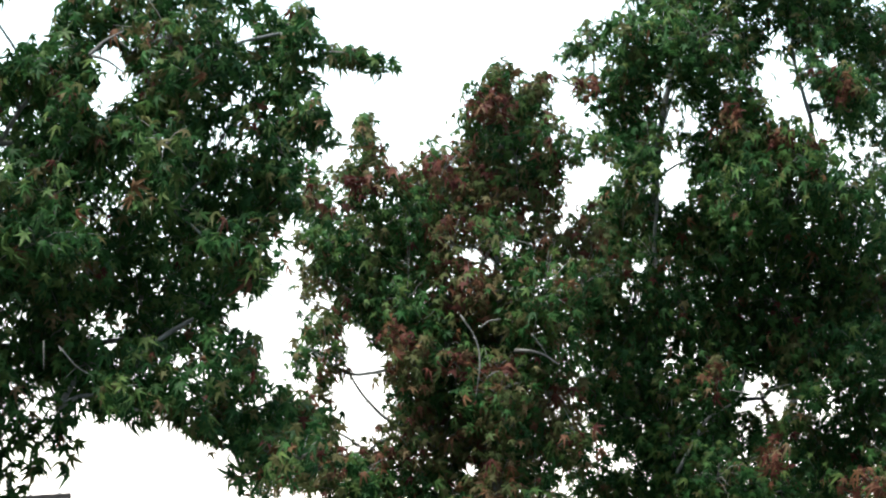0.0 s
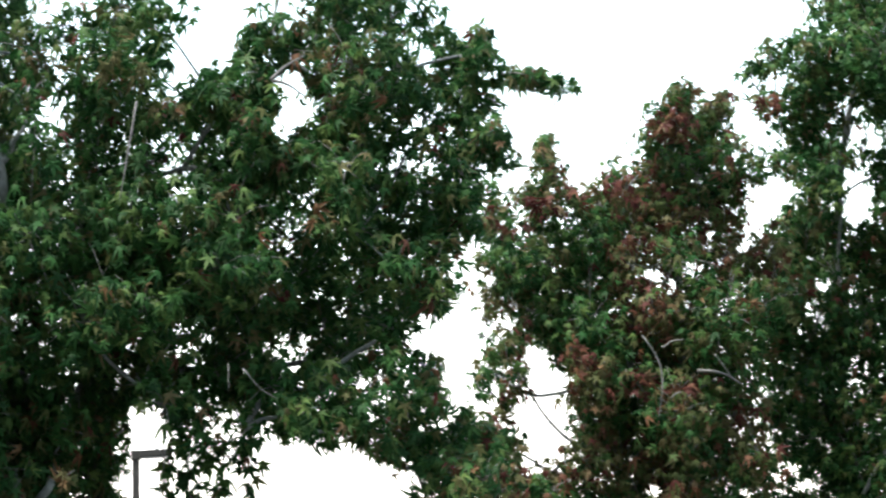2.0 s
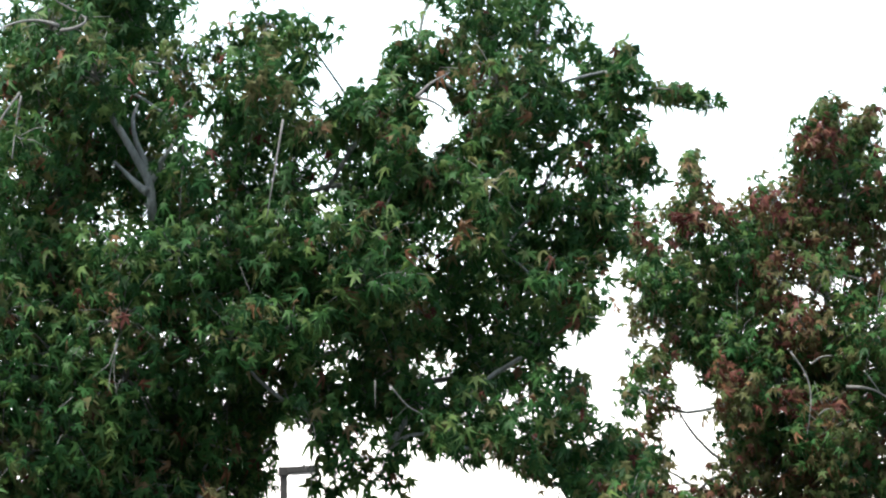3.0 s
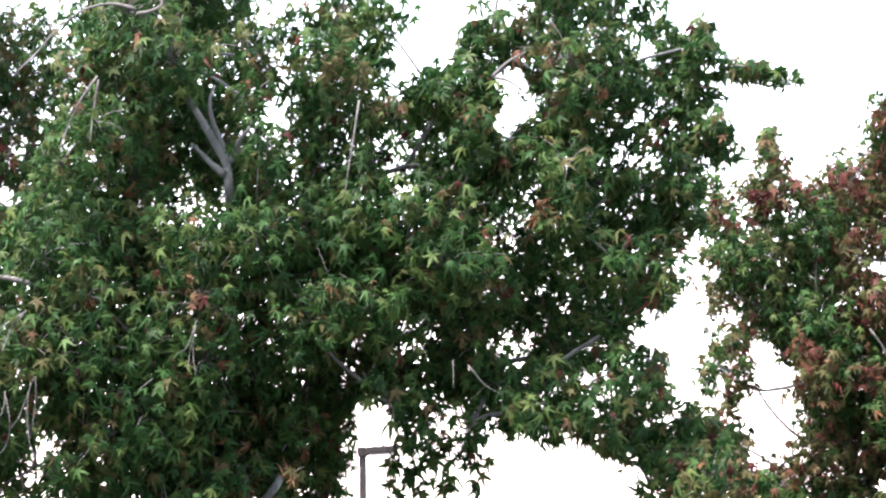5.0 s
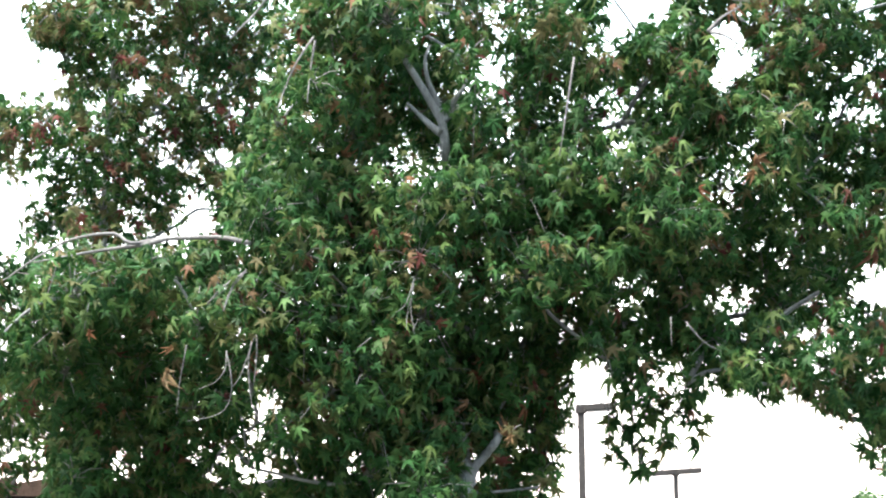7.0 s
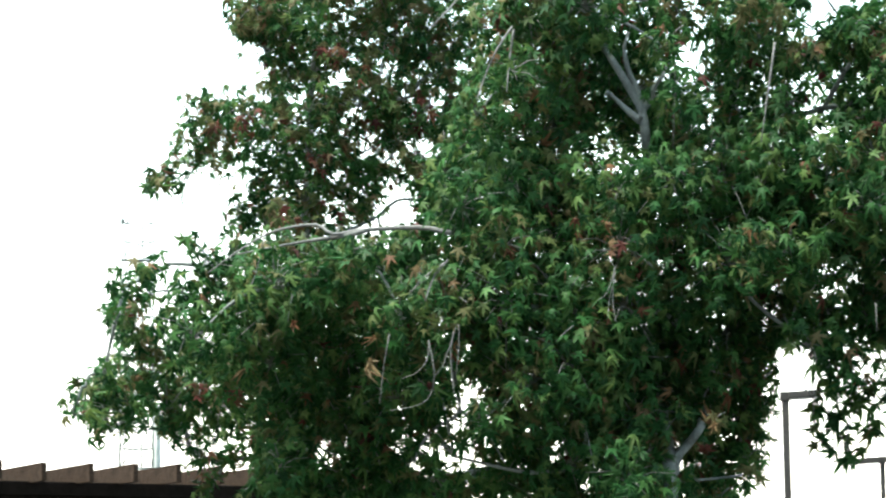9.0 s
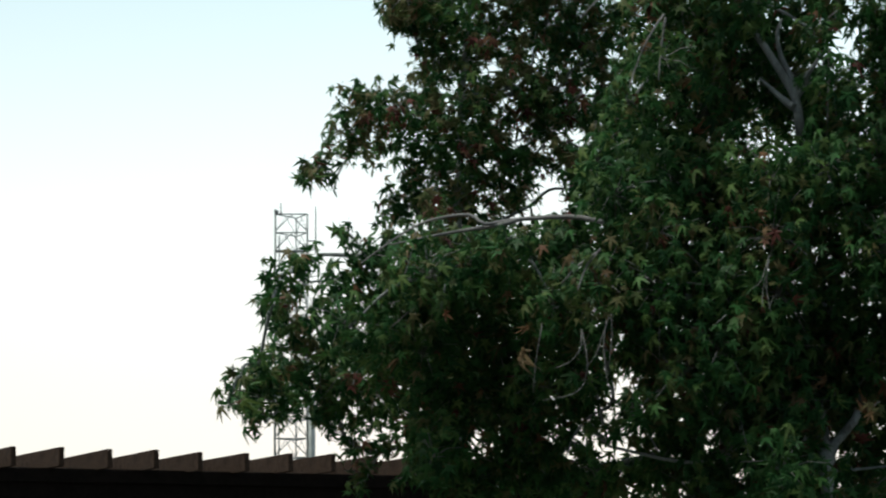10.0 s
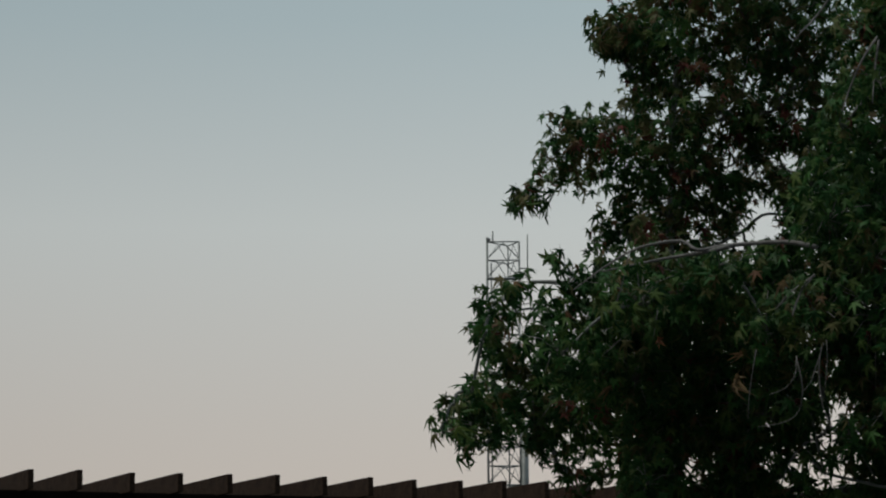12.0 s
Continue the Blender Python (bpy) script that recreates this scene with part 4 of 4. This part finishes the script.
def tree(label, place, turn, clumps, wood, seed, size, thick, autumn, depth, density, singles, sway=lambda z: 0.2, lean=lambda z: 1.0 if z < 4.3 else 0.3, dead=(), shaded=(), gaps={}, bare=(9, 9)):
    """A star-leaved tree. clumps and wood: as above; autumn: how far the leaves have turned; depth: half the crown's depth."""
    rng = np.random.default_rng(seed)
    top = thing("tree", pose(*place, 0, 0, 0, turn), label, "tree", "row of trees")
    reach = math.hypot(*place)

    def at(x, y, z):
        """A point of the crown: what stands further back spreads wider."""
        wide = 1 + y / reach
        return Vector((x * wide, y, EYE + (z - EYE) * wide))

    # wood that shows: trunk, stems and bare branches
    nodes = []
    for name, line in wood.items():
        ahead = -0.65 if name.startswith("branch") else -0.8
        if name.startswith("fork"):
            ahead = -0.36
        if name.startswith(("inner", "wisp")):
            ahead = 0.35
        pts = [at(x, ahead + 0.03 * rng.normal(), z) for x, z in line]
        if name == "trunk":
            pts = [Vector((line[0][0] + 0.03, 0, -0.15)), Vector((line[0][0] + 0.01, 0, 0.5)), *[at(x, sway(z), z) for x, z in line]]
        if name.startswith("stem"):
            pts = [at(x, lean(z) + 0.03 * rng.normal(), z) for x, z in line]
        pts = smooth_line(pts)
        n = len(pts)
        if name == "trunk":
            rad = [thick * (1.15 - 0.95 * k / (n - 1)) for k in range(n)]
        elif name.startswith("stem"):
            rad = [thick * (0.72 - 0.52 * k / (n - 1)) for k in range(n)]
        elif name.startswith(("twig", "drop", "wisp")):
            rad = [0.0038 - 0.0022 * k / (n - 1) for k in range(n)]
        elif name.startswith("stick"):
            rad = [0.0075 - 0.004 * k / (n - 1) for k in range(n)]
        else:
            base = 0.025 if name.startswith("fork") else 0.017 if name.startswith("inner") else 0.012 if name.startswith("limb") else 0.015
            rad = [base * (1 - 0.72 * k / (n - 1)) for k in range(n)]
        part("trunk" if name.startswith(("trunk", "stem")) else "twig" if rad[0] < 0.014 else "branch", tube(bmesh.new(), pts, rad, 10 if name.startswith(("trunk", "stem")) else 6), BARK if rad[0] > 0.016 else TWIG, top)
        if name.startswith(("trunk", "stem")):
            nodes += [(p, r) for p, r in zip(pts, rad) if p.z > 1.6]
    # limbs grow from the trunk to every clump, each from the nearest wood already there
    spots = []
    for bough, rows in clumps.items():
        for x, z, r in rows:
            y = rng.normal() * 0.5 * depth * (1.0 if r > 0.12 else 0.4) - 0.15
            if bough in ("red", "gold"):
                y = -0.6
            if bough == "front":
                y = -0.3
            if bough in ("left_inner", "crown_middle", "crown_low"):
                y -= 0.25
            if bough == "hanging":
                y = 0.3 + 0.3 * rng.random()
            if bough.removesuffix("_b") in shaded:
                y += 1.1 if bough == "shade_low" else 0.8
            if bough.startswith("crown_back"):
                y = 0.7
            spots.append([at(x, max(-0.6, min(depth + 0.7, y)), z), r, bough])
    nodes = [(p, r) for p, r in nodes if not (p.x < 0.5 and bare[0] < p.z < bare[1])]
    order = sorted((k for k in range(len(spots)) if spots[k][2] not in ("red", "gold", "front")), key=lambda k: min((spots[k][0] - p).length for p, _ in nodes) + (100 if spots[k][2] in ("hanging", "tip") else 0))
    joints = [(p, None) for p, _ in nodes]
    links, load = [], []
    for k in order:
        c = spots[k][0] + Vector((0, 0.2, 0))
        if spots[k][2] == "tip":
            best = min(range(len(joints)), key=lambda j: (joints[j][0] - c).length + 4 * max(0.0, c.z - joints[j][0].z))
        elif spots[k][2] in ("hanging", "right_under"):
            best = min(range(len(joints)), key=lambda j: 4 * abs(joints[j][0].x - c.x) + abs(joints[j][0].z - c.z) + 5 * max(0.0, c.z - joints[j][0].z))
        else:
            best = min(range(len(joints)), key=lambda j: (joints[j][0] - c).length + (0.35 * max(0.0, joints[j][0].z - c.z)))
        links.append((best, len(joints), joints[best][0], c))
        joints.append((c, best))
        load.append(1)
    start = len(nodes)
    for k in range(len(links) - 1, -1, -1):
        if links[k][0] >= start:
            load[links[k][0] - start] += load[k]
    groups = {}
    for k, (a, b, p, c) in enumerate(links):
        root = k if a < start else None
        j = a
        while root is None:
            if links[j - start][0] < start:
                root = j - start
            else:
                j = links[j - start][0]
        groups.setdefault(root, []).append(k)
    for root, members in groups.items():
        bm = bmesh.new()
        for k in members:
            a, b, p, c = links[k]
            r0 = 0.004 if spots[order[k]][2] == "hanging" else min(0.009 if spots[order[k]][2] == "right_under" else 0.03, 0.006 + 0.004 * math.sqrt(load[k]))
            mid = (p + c) / 2 + Vector((rng.normal(), rng.normal(), 0.6 + rng.normal())) * 0.09 * (c - p).length
            tube(bm, smooth_line([p, mid, c], 3), [r0 * (1 - 0.05 * q) for q in range(7)], 5)
        part("limb", bm, BARK, top)
    # leaves
    place_, turn_, shape_, tint_ = [], [], [], []
    twigs = bmesh.new()
    for c, r, bough in spots:
        sparse = bough == "hanging"
        area = math.pi * (r + 0.025) ** 2
        count = max(3 if sparse or r < 0.045 else 5 if r < 0.07 else 9, int(density * (0.3 if sparse else 1.0) * area / (size * size * 0.29)))
        far = r > 0.17 and not sparse
        total = count + (int(count * 0.9) if far else 0)
        u = rng.normal(size=(total, 3))
        u /= np.linalg.norm(u, axis=1)[:, None]
        rad = (r + 0.02) * rng.uniform(0.05, 1.0, total) ** 0.42 * rng.uniform(0.8, 1.2, total)
        near = [q for q, q_r, q_b in spots if 0 < (q - c).length and math.hypot(q.x - c.x, q.z - c.z) < 1.15 * (r + q_r)]
        shift = np.zeros((total, 3))
        if near and not sparse:
            for k in range(int(0.45 * count)):
                shift[k] = np.array((near[int(rng.integers(len(near)))] - c) * rng.uniform(0.2, 0.6))
                rad[k] *= 0.7
        pos = shift + u * rad[:, None] * np.array([1.0, 1.15, 0.95]) + np.array(c)
        if far:
            pos[count:, 1] += rng.uniform(0.25, 1.2, total - count)
        out = u * np.array([1.0, 1.0, 0.7])
        nor = out * 0.6 + np.array([0, -0.35, 0.42]) + rng.normal(size=(total, 3)) * 0.45
        nor /= np.linalg.norm(nor, axis=1)[:, None]
        axis = out * 0.5 + np.array([0, -0.1, -1.1]) + rng.normal(size=(total, 3)) * 0.4
        axis -= nor * (axis * nor).sum(1)[:, None]
        axis /= np.linalg.norm(axis, axis=1)[:, None]
        side = np.cross(axis, nor)
        scale = size * (1.3 if sparse else 1.0) * np.clip(rng.normal(1.0, 0.2, total), 0.55, 1.45)
        pos -= axis * (0.48 * scale)[:, None]
        place_.append(pos)
        turn_.append(np.stack([side, axis, nor], 2) * scale[:, None, None])
        shape_.append(rng.integers(0, 4, total))
        hue = autumn * min(2.2, rng.gamma(1.4, 0.72))
        die = rng.random(total)
        tint = np.zeros(total, int)
        tint[die < hue * 2.5] = 1
        tint[die < hue * (0.55 if autumn > 0.2 else 0.42)] = 2
        tint[die < hue * 0.22] = 3
        if bough == "red":
            tint = np.where(die < 0.7, 2, np.where(die < 0.8, 3, 1))
        if bough == "gold":
            tint = np.where(die < 0.6, 1, np.where(die < 0.7, 3, 0))
        tint_.append(tint)
        for k in range(max(3, count // 9)):
            q = Vector(pos[int(rng.integers(count))])
            mid = (c + q) / 2 + Vector((0, 0, 0.12 * r))
            tube(twigs, [c, mid, q], [0.0045, 0.0035, 0.002], 3)
    tagged(part("twig_mass", twigs, TWIG, top), kind="stuff")
    place_, turn_ = np.concatenate(place_), np.concatenate(turn_)
    shape_, tint_ = np.concatenate(shape_), np.concatenate(tint_)
    # gaps where the sky shows through, ragged at the rim
    keep = np.ones(len(place_), bool)
    for x, z, r in [g for some in gaps.values() for g in some]:
        spread = 1 + place_[:, 1] / math.hypot(*place)
        off = np.hypot(place_[:, 0] - x * spread, place_[:, 2] - 0.05 - 1.6 - (z - 1.6) * spread)
        keep &= (off > r * rng.uniform(0.55, 1.2, len(place_))) | (rng.random(len(place_)) < 0.06)
    place_, turn_, shape_, tint_ = place_[keep], turn_[keep], shape_[keep], tint_[keep]
    # the foremost leaves are pieces of their own
    front = np.argsort(place_[:, 1] + 0.6 * rng.random(len(place_)))[:singles]
    rest = np.ones(len(place_), bool)
    rest[front] = False
    crown = new("crown", leaf_mesh("crown", turn_[rest], place_[rest], shape_[rest], tint_[rest], LEAF_MANY))
    crown.parent = top
    tagged(crown, kind="stuff")
    for x, y, z, big, rx, ry, rz in dead:
        ob = new("leaf", SINGLE[3, 3])
        ob.parent = top
        ob.matrix_basis = pose(*at(x, y, z), rx, ry, rz) @ Matrix.Diagonal((0.55 * big, big, big, 1))
    for k in front:
        ob = new("leaf", SINGLE[int(shape_[k]), int(tint_[k])])
        ob.parent = top
        m = Matrix(turn_[k].tolist()).to_4x4()
        m.translation = place_[k]
        ob.matrix_basis = m
    return top


# withered leaves that hang from bare twigs: place, size, turn
DEAD_LEAVES = [(-1.77, -0.8, 3.13, 0.15, -80, 20, 30), (-1.82, -0.8, 3.07, 0.13, -60, -40, 60), (-1.73, -0.8, 3.24, 0.10, -70, 60, 0), (-2.25, -0.8, 3.36, 0.10, -85, 10, 20), (0.28, -0.8, 2.70, 0.10, -85, 20, 0), (1.79, -0.8, 4.28, 0.12, -60, 40, 0)]
tree("sweetgum tree with dense drooping green star leaves", (-3.57, 14.57), 13.75, A_CLUMPS, A_WOOD, 11, 0.097, 0.043, 0.072, 0.75, 1.65, 300, lambda z: -0.08 if z < 2.6 else 0.35 if z < 4.1 else -0.35 if z < 5.0 else 0.1, lambda z: 0.06 if z < 2.75 else 0.7 if z < 4.3 else 0.1, DEAD_LEAVES, ("right_middle", "shade_low", "left_low", "dark_low"), A_GAPS, (4.15, 5.25))
tree("sweetgum tree with thinning green and reddish star leaves", (-6.77, 16.68), 22.09, B_CLUMPS, B_WOOD, 12, 0.094, 0.055, 0.15, 0.7, 1.2, 300, lambda z: 0.1 if z < 3.3 else -0.3 if z < 4.7 else 0.1, shaded=("deep",), gaps=B_GAPS)
tree("sweetgum tree turning red and olive in autumn", (0.40, 19.00), -1.19, C_CLUMPS, C_WOOD, 13, 0.094, 0.05, 0.28, 0.75, 1.55, 300, gaps=C_GAPS)
tree("tall sweetgum tree, green with scattered red leaves", (1.65, 19.53), -4.84, D_CLUMPS, D_WOOD, 14, 0.096, 0.055, 0.075, 0.8, 1.65, 300, lambda z: 1.1 if z < 4.9 else 0.2, shaded=("lower", "middle", "low_fill"), gaps=D_GAPS)


# ---- timber patio roof behind the trees: rafters on edge over a beam coloured dark for shade ----
def patio_roof():
    h = 1.19
    first = Vector((-9.7035, 13.1252, 0)) * h
    step = Vector((0.20382, 0.27369, 0)) * h
    along = step.normalized()
    back = Vector((-along.y, along.x, 0))
    turn = math.degrees(math.atan2(along.y, along.x))
    top = EYE + h + 0.018
    roof = thing("patio_roof", pose(first.x, first.y, 0, 0, 0, turn), "dark stained timber patio roof with exposed rafters on edge", "patio roof")
    pitch = step.length
    low, high = -7, 19
    for k in range(low, high):
        rng = random.Random(k)
        bm = boxed((0.045, 4.2, 0.15), pose(0, 2.1, -0.075), 0.004)
        ob = part("rafter", bm, TIMBER, roof)
        ob.matrix_basis = pose((k - 0.09) * pitch + rng.uniform(-0.012, 0.012), rng.uniform(-0.02, 0.02), top + rng.uniform(-0.008, 0.008), -1.6 + rng.uniform(-0.2, 0.2), rng.uniform(-1.5, 1.5), rng.uniform(-0.4, 0.4))
    width = (high - low) * pitch
    mid = (high + low - 1) / 2 * pitch
    # everything under the rafters gets the near-black timber that stands for shade
    part("beam", boxed((width, 0.09, 0.24), pose(mid, 0.30, top - 0.268), 0.005), SHADE_TIMBER, roof, "timber beam, coloured nearly black for shade")
    part("fascia", boxed((width, 0.03, 0.10), pose(mid, 0.235, top - 0.21), 0.003), SHADE_TIMBER, roof)
    part("wall", boxed((width, 0.12, top - 0.18), pose(mid, 0.62, (top - 0.18) / 2), 0.004), SHADE_TIMBER, roof, "boarded wall, its shade put into a nearly black colour")
    part("deck", boxed((width, 3.6, 0.025), pose(mid, 2.3, top - 0.166), 0.003), SHADE_TIMBER, roof)
    part("vent_cap", boxed((0.13, 0.2, 0.15), pose(8.38 * pitch, 0.75, top - 0.075), 0.01), STEEL, roof, "small weathered vent box between the rafters")
    for k in range(low, high, 6):
        part("post", boxed((0.12, 0.12, top - 0.39), pose(k * pitch, 0.30, (top - 0.39) / 2), 0.006), SHADE_TIMBER, roof)


patio_roof()


# ---- parking lot lamps ----
def street_lamp(place, height, heads, turn, pole_width, tilt):
    lamp = thing("street_lamp", pose(*place, 0, 0, 0, turn), "grey square pole with %s flat shoebox lamp%s" % (("one", "") if heads == 1 else ("two", " heads")), "street lamp", "parking lot lamps")
    part("pole", boxed((pole_width, pole_width, height - 0.1), pose(0, 0, (height - 0.1) / 2), 0.008), BRONZE, lamp)
    part("base", boxed((0.5, 0.5, 0.5), pose(0, 0, 0.25), 0.04), ASPHALT, lamp, "concrete footing")
    part("cap", boxed((pole_width + 0.06, pole_width + 0.06, 0.16), pose(0, 0, height - 0.09), 0.015), BRONZE, lamp)
    for s in (1, -1)[:heads]:
        m = pose(0, 0, height - 0.08, 0, -tilt, 0) @ pose(s * 0.34, 0, 0)
        head = part("lamp_head", boxed((0.56, 0.34, 0.12), m, 0.02), BRONZE, lamp)
        part("lens", boxed((0.44, 0.26, 0.016), m @ pose(0, 0, -0.066), 0.004), LENS, head, "pale frosted lens")
        part("cell", boxed((0.05, 0.05, 0.05), m @ pose(0.02, 0, 0.08), 0.008), STEEL, head)
    return lamp


street_lamp((-8.50, 43.17), 5.27, 1, 11.1, 0.125, 3.0)
street_lamp((-9.41, 59.26), 5.03, 2, 9.0, 0.12, 3.0)


# ---- far lattice tower ----
def lattice_tower():
    """Three legs, bays with bars and rising braces, a stout pole beside it and whip antennas on top."""
    tower = thing("lattice_tower", pose(-80.72, 166.45, 0, 0, 0, 26.2), "pale steel lattice radio tower far away", "radio tower")
    w, high = 2.36, 29.85
    feet = [Vector((-w / 2, -w / 2, 0)), Vector((w / 2, -w / 2, 0)), Vector((0.16 * w, 0.366 * w, 0))]

    def bar(name, a, b, thick, label=""):
        return part(name, tube(bmesh.new(), [a, b], [thick, thick], 6), STEEL, tower, label)

    def up(z):
        return Vector((0, 0, z))

    for n, foot in enumerate(feet):
        bar("leg", foot, foot + up(high + (0.35 if n == 0 else 0.0)), (0.09, 0.075, 0.06)[n])
    levels = [high - 1.38 * k for k in range(21)]
    for n, z in enumerate(levels):
        for a, b in ((0, 1), (1, 2), (2, 0)):
            bar("cross_bar", feet[a] + up(z), feet[b] + up(z), 0.11 if n == 2 and a == 0 else 0.048)
            if n + 1 < len(levels):
                peak = (feet[a] + feet[b]) / 2 + up(z - 0.08)
                for foot in (feet[a], feet[b]):
                    bar("brace", peak, foot + up(levels[n + 1] + 0.1), 0.04 if a == 0 else 0.025)
    cable = feet[0] + Vector((0.3, 0.05, 0))
    bar("cable_run", cable, cable + up(high - 1.6), 0.055)
    pole = Vector((w / 2 + 0.3, -w / 2, 0))
    bar("mast", pole, pole + up(16.4), 0.3, "stout pale pole beside the tower")
    whip = feet[1] + Vector((0.62, 0, 0))
    bar("whip_antenna", whip + up(high - 2.1), whip + up(high + 0.55), 0.045)
    bar("antenna_arm", feet[1] + up(high - 2.0), whip + up(high - 2.0), 0.05)
    rod = feet[0] + Vector((0.42, 0, 0))
    bar("lightning_rod", rod + up(high), rod + up(high + 0.8), 0.05)
    part("antenna_box", boxed((0.3, 0.2, 0.35), pose(feet[0].x + 0.1, feet[0].y, high + 0.1), 0.03), STEEL, tower)


lattice_tower()


# ---- a far treetop beyond the parking lot ----
def far_tree():
    rng = random.Random(3)
    clumps = {"crown": [(rng.uniform(-0.9, 0.9) * (1.1 - 0.18 * k / 4), 4.15 - 0.14 * k + rng.uniform(-0.1, 0.1), 0.38) for k in range(14)]}
    tree("small dark green tree beyond the parking lot", (-4.60, 59.8), 4.7, clumps, {"trunk": [(0.0, 1.0), (0.05, 2.2), (0.0, 4.2)]}, 21, 0.16, 0.08, 0.03, 0.6, 1.4, 0)


far_tree()
